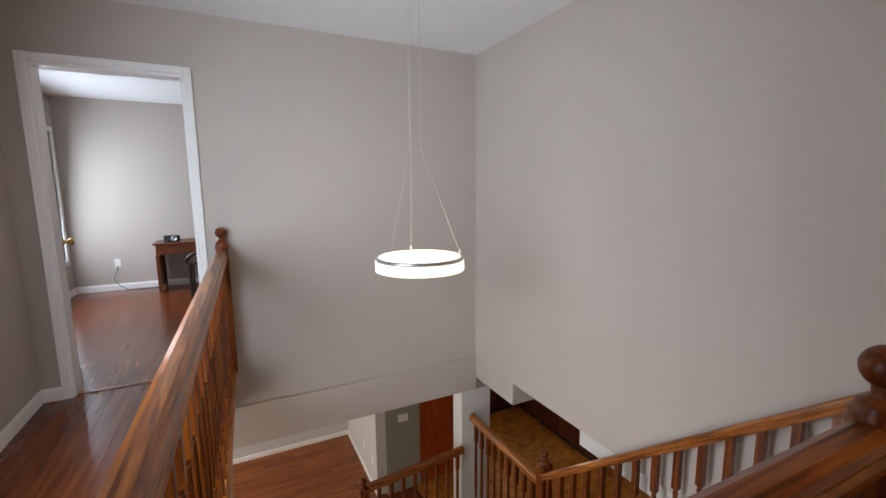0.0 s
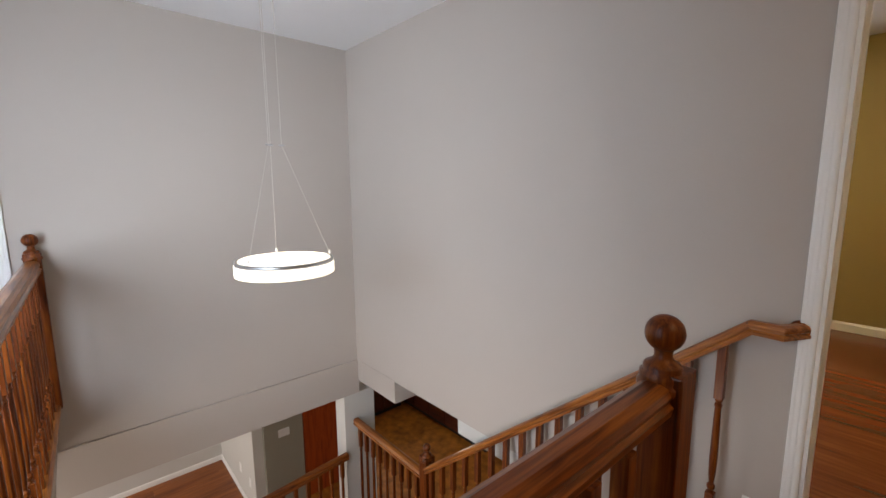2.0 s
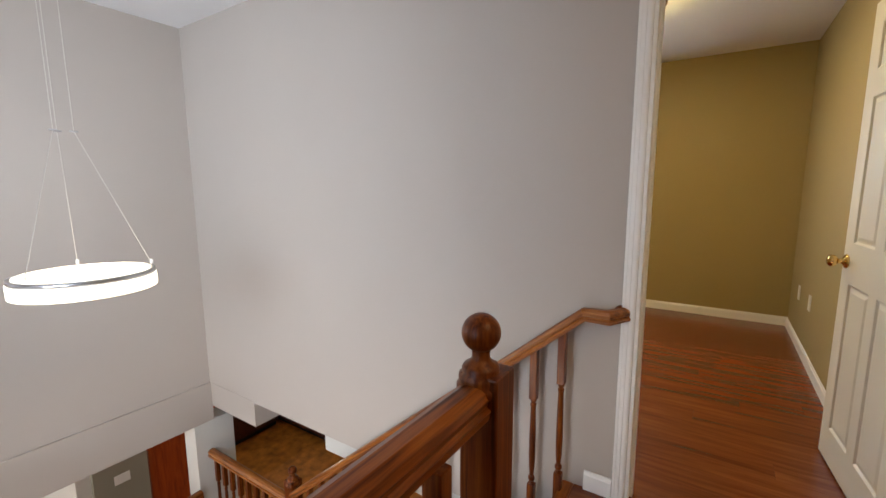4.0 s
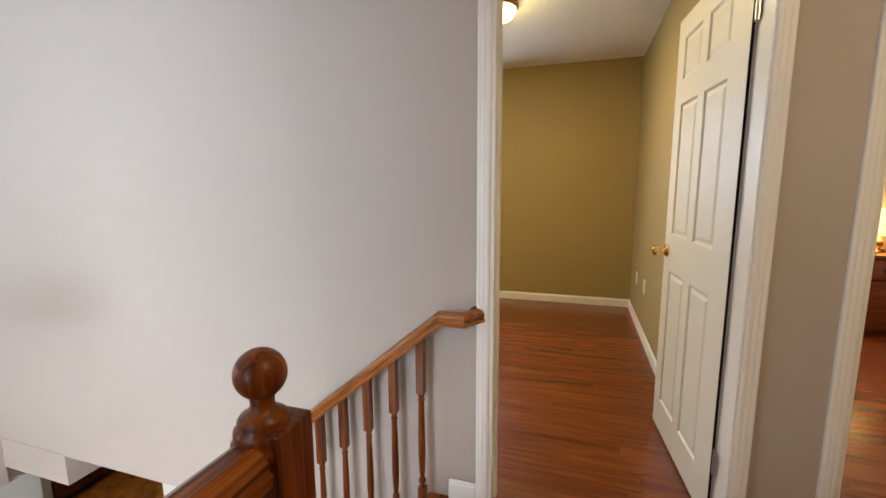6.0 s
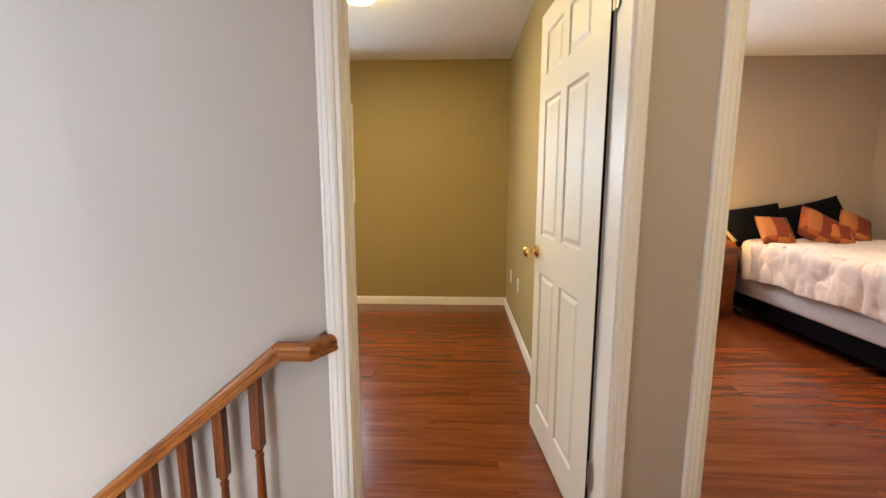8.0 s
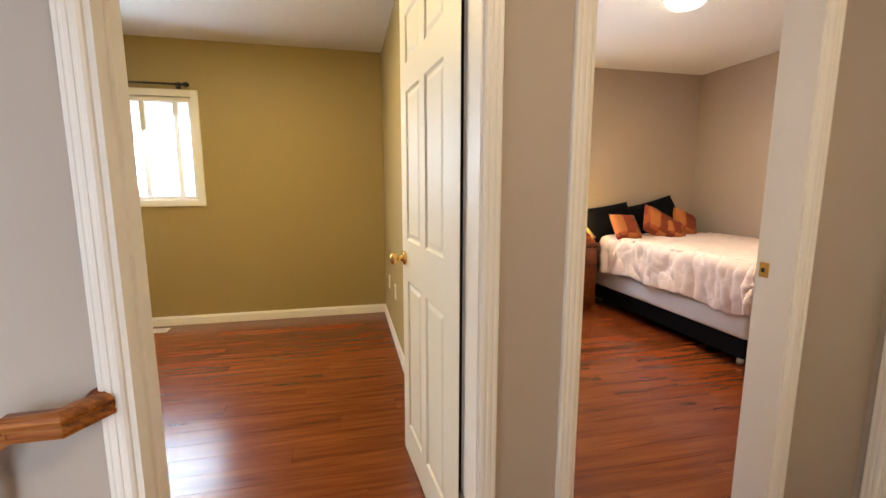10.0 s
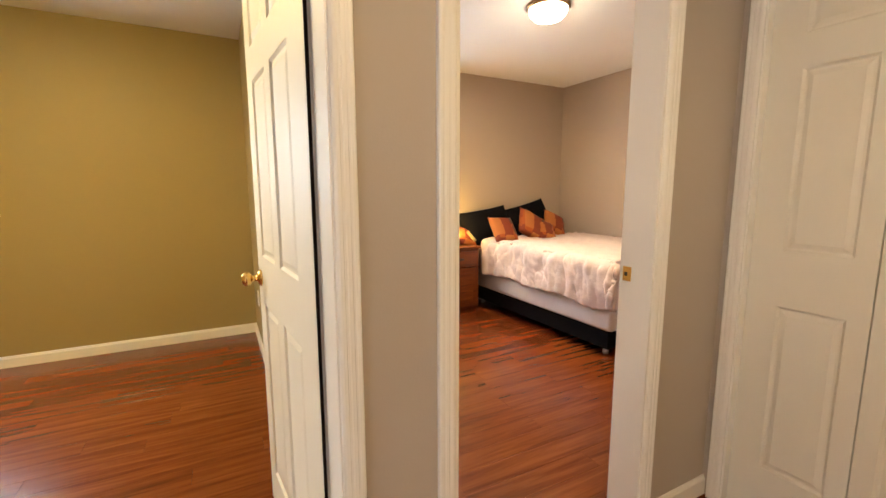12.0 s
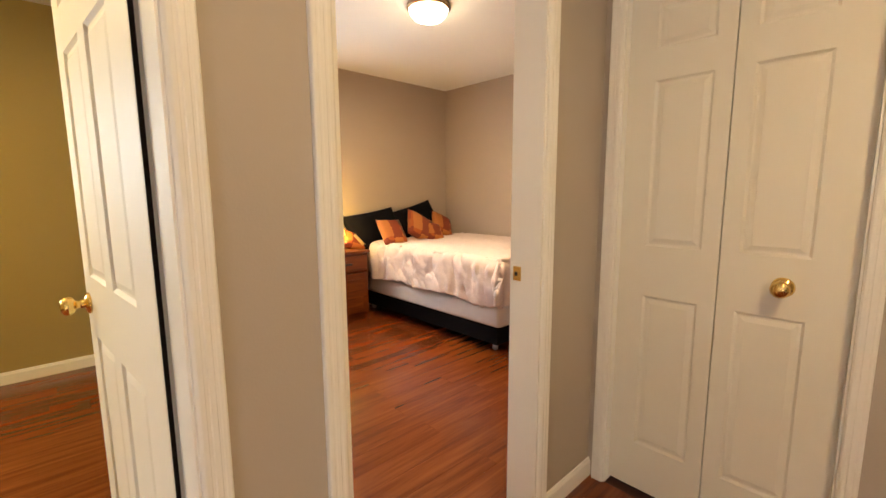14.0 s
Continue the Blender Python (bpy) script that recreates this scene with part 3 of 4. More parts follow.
def guard(label, p0, p1, z, mat, mesh, n, first, step, axis, low, wide=1.0):
    root = thing("guard_rail", (0, 0, 0), label, "balustrade")
    part("handrail", sweep(bmesh.new(), [(u * wide, v * wide) for u, v in RAIL], [(*p0, z), (*p1, z)]), mat, root)
    bm = bmesh.new()
    sweep(bm, [(-0.035, 0.0), (-0.035, 0.022), (-0.022, 0.030), (0.022, 0.030), (0.035, 0.022), (0.035, 0.0)], [(*p0, low), (*p1, low)])
    part("shoe_rail", bm, mat, root)
    for i in range(n):
        at = [*p0, low + 0.03]
        at[axis] = first + i * step
        k = (at[axis] - p0[axis]) / (p1[axis] - p0[axis])
        at[1 - axis] = p0[1 - axis] + k * (p1[1 - axis] - p0[1 - axis])
        piece("baluster", mesh, root, at)
    return root


guard("oak guard rail with turned balusters along the hall", (1.620, 3.335), (1.695, 6.225), RZ - 0.004, M_OAKY, B_UP, 24, 3.45, 0.117, 1, 0.0, 1.15)
guard("oak guard rail with turned balusters above the stairs", (1.660, 3.262), (2.677, 3.243), RZ + 0.034, M_OAKX, B_UP, 8, 1.745, 0.117, 0, 0.0, 1.0)
B_LAND = baluster_mesh("baluster_tall", 0.995)
guard("oak landing guard rail beside the kitchen", (3.725, 5.28), (3.725, YA - 0.02), LAND + 1.055, M_OAKY, B_LAND, 9, 5.36, 0.108, 1, LAND)
B_LOW = baluster_mesh("baluster_short", 0.69, 0.15, 0.12)
guard("oak guard rail between landing and entry", (2.64, 6.175), (3.605, 6.275), LAND + 0.76, M_OAKX, B_LOW, 8, 2.74, 0.115, 0, LAND)

SLOPE = 0.84
RY0, RZ0, RX = 3.312, 0.785, 3.70
stair_rail = thing("stair_rail", (0, 0, 0), "sloping oak handrail with turned balusters beside the wall", "balustrade")
path = [(XB - 0.004, 3.175, RZ0 + 0.006), (RX, 3.225, RZ0), (RX, RY0, RZ0), (RX, 5.21, RZ0 - SLOPE * (5.21 - RY0))]
STAIR_RAIL = [(-0.021, -0.024), (-0.026, -0.022), (-0.028, -0.013), (-0.023, -0.009), (-0.019, -0.004), (-0.024, 0.000), (-0.026, 0.010), (-0.022, 0.018), (-0.010, 0.024),
              (0.010, 0.024), (0.022, 0.018), (0.026, 0.010), (0.024, 0.000), (0.019, -0.004), (0.023, -0.009), (0.028, -0.013), (0.026, -0.022), (0.021, -0.024)]
part("handrail", sweep(bmesh.new(), STAIR_RAIL, path[2:]), M_OAKS, stair_rail)
part("rail_end", sweep(bmesh.new(), STAIR_RAIL, path[:2] + [(RX, RY0 + 0.008, RZ0)]), M_OAKY, stair_rail)
bm = bmesh.new()
lathe(bm, [(0.001, 0), (0.033, 0), (0.033, 0.008), (0.027, 0.016), (0.001, 0.016)], seg=20)
bmesh.ops.rotate(bm, verts=bm.verts, matrix=Matrix.Rotation(radians(-90), 3, "Y"))
bmesh.ops.translate(bm, verts=bm.verts, vec=(XB, 3.185, RZ0 + 0.006))
part("rosette", bm, M_OAKZ, stair_rail, "round oak wall rosette", True)
B_ST = baluster_mesh("baluster_stair", 0.80, 0.22, 0.18)
for i in range(16):
    y = 3.392 + 0.117 * i
    piece("baluster", B_ST, stair_rail, (RX, y, RZ0 - SLOPE * max(0, y - RY0) - 0.022 - 0.80))

stair = thing("staircase", (0, 0, 0), "oak staircase going down from the hall", "stairs")
NR = 11
RISE, RUN = -LAND / NR, (-LAND / SLOPE) / NR
M_TREAD = M_OAKX
for i in range(NR - 1):
    y0 = 3.37 + i * RUN
    z = -(i + 1) * RISE
    part("tread", box(bmesh.new(), 2.80, XB - 0.002, y0 - 0.02, y0 + RUN + 0.008, z - 0.03, z, 0.006), M_TREAD, stair)
for i in range(NR):
    y0 = 3.37 + i * RUN
    part("riser", boxes((2.80, XB - 0.002, y0 - 0.012, y0 + 0.006, -(i + 1) * RISE + 0.0005, -i * RISE - 0.031)), M_TRIM, stair)
YE = 3.37 + (NR - 1) * RUN
for x0, x1 in ((2.765, 2.799), (XB - 0.10, XB - 0.074)):
    bm = bmesh.new()
    prism(bm, [(3.37, -0.02), (YE + 0.1, LAND), (YE + 0.1, LAND - 0.28), (3.37, -0.42)], (x0, 0, 0), (0, 1, 0), (0, 0, 1), (x1 - x0, 0, 0))
    part("stringer", bm, M_OAKY, stair)
part("landing", boxes((2.58, XB - 0.001, YE - 0.01, YA - 0.02, LAND - 0.2, LAND)), M_OAKX, stair)
for i in range(3):
    z = LAND - (i + 1) * 0.2
    part("step", boxes((2.58 - (i + 1) * 0.25, 2.579 - i * 0.25, YE, YA - 0.02, LOW, z)), M_OAKY, stair)
structure("stair_soffit", boxes((2.765, XB - 0.001, YE, YA - 0.02, LOW, LAND - 0.2)), M_LOWWALL, "painted wall under the landing", "wall")

# ---- pendant ----
PC = (2.715, 5.152, 0.0)
pend = thing("pendant_lamp", (PC[0], PC[1], 0.882), "lit white ring pendant with a grey metal band on thin wires", "pendant lamp")
R0 = 0.249


def ring(r0, r1, z0, z1, seg=64):
    bm = bmesh.new()
    v = [[bm.verts.new((r * math.cos(2 * math.pi * i / seg), r * math.sin(2 * math.pi * i / seg), z)) for i in range(seg)] for r, z in ((r0, z0), (r1, z0), (r1, z1), (r0, z1))]
    for k in range(4):
        for i in range(seg):
            bm.faces.new((v[k][i], v[k][(i + 1) % seg], v[(k + 1) % 4][(i + 1) % seg], v[(k + 1) % 4][i]))
    return bm


part("outer_diffuser", ring(R0 - 0.020, R0, -0.030, 0.024), M_PENDANT, pend, "glowing white acrylic ring", True)
part("inner_diffuser", ring(R0 - 0.027, R0 - 0.0205, -0.026, 0.047), M_PENDANT, pend, "glowing white inner face", True)
part("metal_band", ring(R0 - 0.020, R0 - 0.003, 0.0245, 0.044), M_STEEL, pend, "grey metal band", True)


def wire(bm, a, b, r=0.0016):
    a, b = Vector(a), Vector(b)
    d = (b - a).normalized()
    s = d.cross(Vector((0, 1, 0.01))).normalized()
    u = s.cross(d)
    return prism(bm, [(r * math.cos(k * 1.0472), r * math.sin(k * 1.0472)) for k in range(6)], a, s, u, b - a)


M_WIRE = material("pale_wire", (0.62, 0.58, 0.52), 0.4, 0.4)
for ang, cx, cy in ((205, -0.048, 0.0), (80, -0.028, 0.03), (-12, 0.018, 0.0)):
    a = radians(ang)
    p = (math.cos(a) * (R0 - 0.012), math.sin(a) * (R0 - 0.012), 0.053)
    c = (cx, cy, 0.63)
    part("wire", wire(bmesh.new(), p, c), M_WIRE, pend)
    part("wire", wire(bmesh.new(), c, (cx, cy, HC - 0.882 - 0.03)), M_WIRE, pend)
    part("wire_clip", lathe(bmesh.new(), [(0.004, -0.003), (0.015, -0.002), (0.015, 0.002), (0.004, 0.003)], c, 12), M_STEEL, pend, "small metal wire clip", True)
    part("wire_anchor", lathe(bmesh.new(), [(0.007, -0.002), (0.007, 0.016), (0.003, 0.020)], p, 10), M_WHITEPLASTIC, pend)
part("canopy", lathe(bmesh.new(), [(0.09, 0.0), (0.09, 0.026), (0.001, 0.03)], (-0.02, 0.01, HC - 0.882 - 0.030), 24), M_WHITEPLASTIC, pend, "white round ceiling canopy", True)

# ---- ceiling lamps ----


def flush_lamp(at, label, r=0.125, glow=None):
    root = thing("ceiling_lamp", at, label, "ceiling lamp", "flush ceiling lamps")
    part("base", lathe(bmesh.new(), [(r * 1.02, -0.026), (r * 1.12, -0.020), (r * 1.12, 0.0), (0.001, 0.0)], seg=32), M_BRONZE, root, "bronze metal rim", True)
    bm = bmesh.new()
    lathe(bm, [(0.004, -0.105), (r * 0.40, -0.101), (r * 0.72, -0.086), (r * 0.93, -0.058), (r * 1.0, -0.027), (0.01, -0.027)], seg=32)
    d = part("dome", bm, glow or M_DOME, root, "glowing frosted glass dome", True)
    d.visible_shadow = False
    return root


flush_lamp((5.36, 3.42, RC), "lit flush ceiling lamp with a yellowish frosted dome", 0.125, M_DOME_YELLOW)
flush_lamp((5.25, 0.47, RC), "lit flush ceiling lamp with a frosted dome", 0.131)

flush_lamp((2.45, 1.95, HC), "lit flush ceiling lamp in the hall")

# ---- empty room ----


def window_unit(name, x, y0, y1, z0, z1, label, bars, out=1):
    """A sliding window in the wall plane x, with casing and sashes."""
    root = thing(name, (0, 0, 0), label, "window", "", "structure")
    c = 0.058
    for a, b, lo, hi in ((y0 - c, y0, z0 - c, z1 + c), (y1, y1 + c, z0 - c, z1 + c), (y0, y1, z1, z1 + c), (y0, y1, z0 - c, z0)):
        part("casing", box(bmesh.new(), *sorted((x - 0.018 * out, x + 0.02 * out)), a, b, lo, hi, 0.004), M_TRIM, root)
    d = 0.11 * out
    for a, b, lo, hi in ((y0, y0 + 0.035, z0, z1), (y1 - 0.035, y1, z0, z1), (y0 + 0.035, y1 - 0.035, z1 - 0.04, z1), (y0 + 0.035, y1 - 0.035, z0, z0 + 0.03)):
        part("window_frame", boxes((*sorted((x + 0.02 * out, x + d)), a, b, lo, hi)), M_TRIM, root)
    for b in bars:
        part("sash_stile", boxes((*sorted((x + 0.045 * out, x + 0.085 * out)), b - 0.02, b + 0.02, z0 + 0.03, z1 - 0.04)), M_TRIM, root)
    g = part("pane", boxes((*sorted((x + 0.088 * out, x + 0.092 * out)), y0 + 0.036, y1 - 0.036, z0 + 0.031, z1 - 0.041)), M_GLASS, root)
    g.visible_shadow = False
    return root


window_unit("window_1", XW, 3.93, 5.10, 1.145, 2.025, "white sliding window with bright daylight outside", (4.075, 4.335, 4.80))
window_unit("window_2", XW, 0.75, 1.85, 1.10, 2.02, "white bedroom window", (1.3,))
window_unit("window_3", -0.10, 7.90, 9.62, 0.45, 2.0, "tall white study window", (8.7,), -1)
# never in view, added as the opening for the hall's side lamp
window_unit("added_hall_window", XL, 3.30, 4.90, 0.35, 1.95, "white hall window added out of view", (4.1,), -1)


def rod(name, x, y0, y1, z, mat_end, label, r=0.009):
    root = thing(name, (x, y0, z), label, "curtain rod")
    bm = bmesh.new()
    lathe(bm, [(r, 0), (r, y1 - y0)], seg=12)
    bmesh.ops.rotate(bm, verts=bm.verts, matrix=Matrix.Rotation(radians(-90), 3, "X"))
    part("pole", bm, M_BLACK, root, "", True)
    bm = bmesh.new()
    lathe(bm, [(0.005, -0.055), (0.016, -0.048), (0.021, -0.032), (0.016, -0.014), (0.010, -0.008), (0.013, 0.0)], seg=14)
    bmesh.ops.rotate(bm, verts=bm.verts, matrix=Matrix.Rotation(radians(-90), 3, "X"))
    part("finial", bm, mat_end, root, "", True)
    part("bracket", boxes((-0.006, XW - x - 0.001, 0.04, 0.056, -0.012, 0.004), (XW - x - 0.006, XW - x, 0.03, 0.066, -0.04, 0.03)), M_BLACK, root)
    return root


rod("curtain_rod", 6.88, 3.97, 5.20, 2.115, M_BLACK, "thin black curtain rod above the window")
rod("curtain_rod", 6.88, 0.295, 2.10, 2.11, M_GREEN, "dark curtain rod with a green finial", 0.007)

vent = thing("floor_vent", (6.80, 4.37, 0.0), "white slotted metal floor vent", "floor vent")
part("vent_frame", boxes((-0.055, 0.055, -0.15, -0.138, 0, 0.006), (-0.055, 0.055, 0.138, 0.15, 0, 0.006), (-0.055, -0.045, -0.138, 0.138, 0, 0.006), (0.045, 0.055, -0.138, 0.138, 0, 0.006), (-0.003, 0.003, -0.138, 0.138, 0, 0.006)), M_WHITEPLASTIC, vent)
# flat black sheet under the slats paints the shade of the duct
part("vent_shade_sheet", boxes((-0.045, 0.045, -0.138, 0.138, 0, 0.002)), M_BLACK, vent, "black sheet painted as the shade in the vent slots")
slat = mesh_of("slat", boxes((-0.044, 0.044, -0.003, 0.003, 0.002, 0.005)), M_WHITEPLASTIC)
for i in range(20):
    piece("slat", slat, vent, (0, -0.128 + i * 0.0135, 0))


def plate(at, u, out, label, w=0.07, h=0.115, slots=True, name="wall_outlet", kind="outlet", group="wall outlets"):
    """A wall plate; u: along the wall, out: off the wall."""
    root = thing(name, at, label, kind, group)
    u, o = Vector(u), Vector(out)
    bm = bmesh.new()
    prism(bm, [(-w / 2, 0), (-w / 2, 0.004), (-w / 2 + 0.004, 0.007), (w / 2 - 0.004, 0.007), (w / 2, 0.004), (w / 2, 0)], (0, 0, -h / 2), u, o, (0, 0, h))
    part("cover", bm, M_WHITEPLASTIC, root)
    if slots:
        for z in (-0.022, 0.022):
            bm = bmesh.new()
            prism(bm, [(-0.016, 0.007), (-0.016, 0.009), (0.016, 0.009), (0.016, 0.007)], (0, 0, z - 0.013), u, o, (0, 0, 0.026))
            part("socket", bm, M_TRIM, root)
    return root


plate((6.50, YS, 0.41), (1, 0, 0), (0, 1, 0), "white wall outlet above the baseboard")
plate((6.03, YS, 0.43), (1, 0, 0), (0, 1, 0), "white wall outlet above the baseboard")
plate((0.37, 9.80, 0.36), (1, 0, 0), (0, -1, 0), "white wall outlet with a cord")
plate((3.24, 8.55, LOW + 0.40), (0, 1, 0), (-1, 0, 0), "white wall outlet downstairs")
plate((3.24, 8.15, LOW + 0.40), (0, 1, 0), (-1, 0, 0), "white wall outlet downstairs")
plate((3.60, 7.90, -1.70), (1, 0, 0), (0, -1, 0), "white thermostat plate on the entry wall", 0.14, 0.10, False, "thermostat", "thermostat", "")

# ---- bedroom ----
BX0, BX1, BY0, BY1 = 4.95, 6.90, -1.27, 0.055
bed = thing("bed", (0, 0, 0), "unmade bed with rumpled pale pink duvet on a black base", "bed")
part("bed_frame", boxes((BX0 + 0.04, BX1, BY0 + 0.02, BY1 - 0.03, 0.080, 0.222)), M_BLACKCLOTH, bed, "black bed base")
for x, y in ((BX0 + 0.13, BY1 - 0.12), (BX1 - 0.1, BY1 - 0.12), (BX0 + 0.08, BY0 + 0.1), (BX1 - 0.1, BY0 + 0.1)):
    leg = part("leg", lathe(bmesh.new(), [(0.018, 0.05), (0.018, 0.118)], (x, y, 0), 10), M_BLACK, bed)
    part("caster", lathe(bmesh.new(), [(0.008, 0.0), (0.022, 0.006), (0.024, 0.024), (0.022, 0.044), (0.008, 0.05)], (x, y, 0), 14), M_STEEL, leg, "shiny caster", True)
part("box_spring", box(bmesh.new(), BX0, BX1, BY0, BY1, 0.225, 0.405, 0.03), M_TICKING, bed, "pale box spring", True)
part("mattress", box(bmesh.new(), BX0 + 0.01, BX1, BY0 + 0.01, BY1 - 0.01, 0.406, 0.665, 0.05), M_SHEET, bed, "", True)


def duvet():
    bm = bmesh.new()
    nx, ny = 150, 128
    L, W, drop = BX1 - 0.28 - BX0, BY1 - BY0, 0.375
    su, sv = L + drop, W + drop
    rows = []
    for i in range(nx + 1):
        row = []
        for j in range(ny + 1):
            u, v = su * i / nx, sv * j / ny
            hem = 0.10 * noise.noise(Vector((u * 2.2, v * 2.2, 7.0))) + 0.025 * math.sin(u * 9 + 1.3) * (v > W)
            x = BX1 - 0.28 - u
            y = BY0 + v
            fold = noise.fractal(Vector((u * 2.4, v * 3.2, 1.0)), 1.0, 2.0, 4) * 0.016
            wu, wv = u + 0.10 * noise.noise(Vector((u * 3, v * 3, 20.0))), v + 0.10 * noise.noise(Vector((u * 3, v * 3, 30.0)))
            crease = abs(noise.noise(Vector((wu * 6.5 + wv * 4, wv * 2.2 - wu * 1.5, 3.0)))) * 0.020 + abs(noise.noise(Vector((wu * 17 - wv * 7, wv * 7 + wu * 4, 8.0)))) * 0.019
            crease += abs(noise.noise(Vector((wu * 34 + wv * 10, wv * 16 - wu * 8, 12.0)))) * 0.009
            z = 0.750 + fold - crease
            over_v, over_u = max(0.0, v - W), max(0.0, u - L)
            r = 0.07
            fall = 0.0
            if over_v > 0:
                a = min(over_v / r, math.pi / 2)
                y = BY1 - 0.02 + r * math.sin(a) * 0.8 + 0.034 * noise.noise(Vector((u * 7, v * 2.0, 5))) + 0.022 * noise.noise(Vector((u * 16, v * 5, 2))) + fold * 0.9 - crease
                fall = r * (1 - math.cos(a)) + max(0.0, over_v - r * math.pi / 2) * (1 + hem)
            if over_u > 0:
                a = min(over_u / r, math.pi / 2)
                x = BX0 + 0.02 - r * math.sin(a) * 0.8 - 0.035 * noise.noise(Vector((u * 2, v * 7, 9))) + crease
                fall = max(fall, r * (1 - math.cos(a)) + max(0.0, over_u - r * math.pi / 2) * (1 + hem))
            z -= fall
            row.append(bm.verts.new((x, y, max(0.22, z))))
        rows.append(row)
    for i in range(nx):
        for j in range(ny):
            bm.faces.new((rows[i][j], rows[i + 1][j], rows[i + 1][j + 1], rows[i][j + 1]))
    return bm


dv = part("duvet", duvet(), M_SHEET, None, "", True)
tagged(dv, "rumpled pale pink cotton duvet on the bed", "duvet")
md = dv.modifiers.new("thick", "SOLIDIFY")
md.thickness, md.offset = 0.02, -1


def cushion_mesh(name, w, h, t, mat, n=14):
    """A soft pillow standing in the xz plane, pinched at its corners."""
    bm = bmesh.new()
    sides = []
    for s in (1, -1):
        g = []
        for i in range(n + 1):
            row = []
            for j in range(n + 1):
                u, v = 2 * i / n - 1, 2 * j / n - 1
                pinch = 1 - 0.09 * (1 - u * u)
                pinch2 = 1 - 0.09 * (1 - v * v)
                k = max(0.0, (1 - u ** 4) * (1 - v ** 4)) ** 0.55
                wob = 1 + 0.18 * noise.noise(Vector((u * 2 + w * 9, v * 2, s * 3.0)))
                q = 1 - 0.03 * (u * v) ** 2
                row.append(bm.verts.new((u * w / 2 * pinch2 * q, s * t / 2 * k * wob, v * h / 2 * pinch * q + h / 2)))
            g.append(row)
        sides.append(g)
        for i in range(n):
            for j in range(n):
                q = (g[i][j], g[i + 1][j], g[i + 1][j + 1], g[i][j + 1])
                bm.faces.new(q if s < 0 else q[::-1])
    bmesh.ops.remove_doubles(bm, verts=bm.verts, dist=0.0008)
    return mesh_of(name, bm, mat, True)


def patchwork():
    m = bpy.data.materials.new("orange_patchwork")
    m.use_nodes = True
    nt = m.node_tree
    b = nt.nodes["Principled BSDF"]
    tc = nt.nodes.new("ShaderNodeTexCoord")
    ch = nt.nodes.new("ShaderNodeTexVoronoi")
    ch.distance = "CHEBYCHEV"
    ch.inputs["Scale"].default_value = 9.0
    ch.inputs["Randomness"].default_value = 0.35
    nt.links.new(tc.outputs["Object"], ch.inputs["Vector"])
    sep = nt.nodes.new("ShaderNodeSeparateColor")
    nt.links.new(ch.outputs["Color"], sep.inputs[0])
    ramp = nt.nodes.new("ShaderNodeValToRGB")
    ramp.color_ramp.interpolation = "CONSTANT"
    e = ramp.color_ramp.elements
    e[0].position, e[0].color = 0.0, (0.34, 0.075, 0.012, 1)
    e[1].position, e[1].color = 0.80, (0.06, 0.035, 0.025, 1)
    for p, c in ((0.25, (0.20, 0.030, 0.010)), (0.45, (0.42, 0.14, 0.035)), (0.66, (0.25, 0.042, 0.010))):
        k = e.new(p)
        k.color = (*c, 1)
    nt.links.new(sep.outputs[0], ramp.inputs[0])
    nt.links.new(ramp.outputs[0], b.inputs["Base Color"])
    b.inputs["Roughness"].default_value = 0.75
    return m


M_PATCH = patchwork()
M_CREAM = material("cream_cloth", (0.50, 0.36, 0.16), 0.8, bump=0.2, bump_scale=150)
PIL = cushion_mesh("pillow", 0.68, 0.45, 0.17, M_BLACKCLOTH)
CUS_SMALL = cushion_mesh("cushion", 0.27, 0.27, 0.10, M_PATCH)
CUS = cushion_mesh("cushion", 0.31, 0.31, 0.11, M_PATCH)
CUS_BIG = cushion_mesh("cushion", 0.40, 0.34, 0.13, M_PATCH)
TAG = cushion_mesh("label", 0.034, 0.15, 0.012, M_CREAM, 6)


def prop(name, me, at, rx, ry, rz, label, cat, group=""):
    ob = new(name, me)
    ob.matrix_world = pose(*at, rx, ry, rz)
    return tagged(ob, label, cat, group)


prop("pillow", PIL, (6.66, -0.11, 0.685), -34, -8, -92, "black cotton pillow leaning on the wall", "pillow", "pillows on the bed")
prop("pillow", PIL, (6.69, -0.74, 0.715), -28, -12, -86, "black cotton pillow leaning on the wall", "pillow", "pillows on the bed")
prop("cushion", CUS_SMALL, (6.62, 0.27, 0.690), -52, 24, -98, "orange patchwork cushion beside the black pillow", "cushion", "cushions on the bed")
prop("pillow_tag", TAG, (6.53, 0.215, 0.745), -38, -30, -96, "small folded cream cloth label on the pillow corner", "label")
prop("cushion", CUS, (6.36, -0.070, 0.735), -36, 3, -88, "orange patchwork cushion leaning on a pillow", "cushion", "cushions on the bed")
prop("cushion", CUS_BIG, (6.40, -0.415, 0.750), -34, 27, -96, "dark orange patchwork cushion tilted on its corner", "cushion", "cushions on the bed")
prop("cushion", CUS_SMALL, (6.36, -0.600, 0.722), -40, 14, -92, "small orange patchwork cushion tucked between two others", "cushion", "cushions on the bed")
prop("cushion", CUS, (6.52, -0.850, 0.755), -34, 24, -94, "orange patchwork cushion tilted against the wall", "cushion", "cushions on the bed")

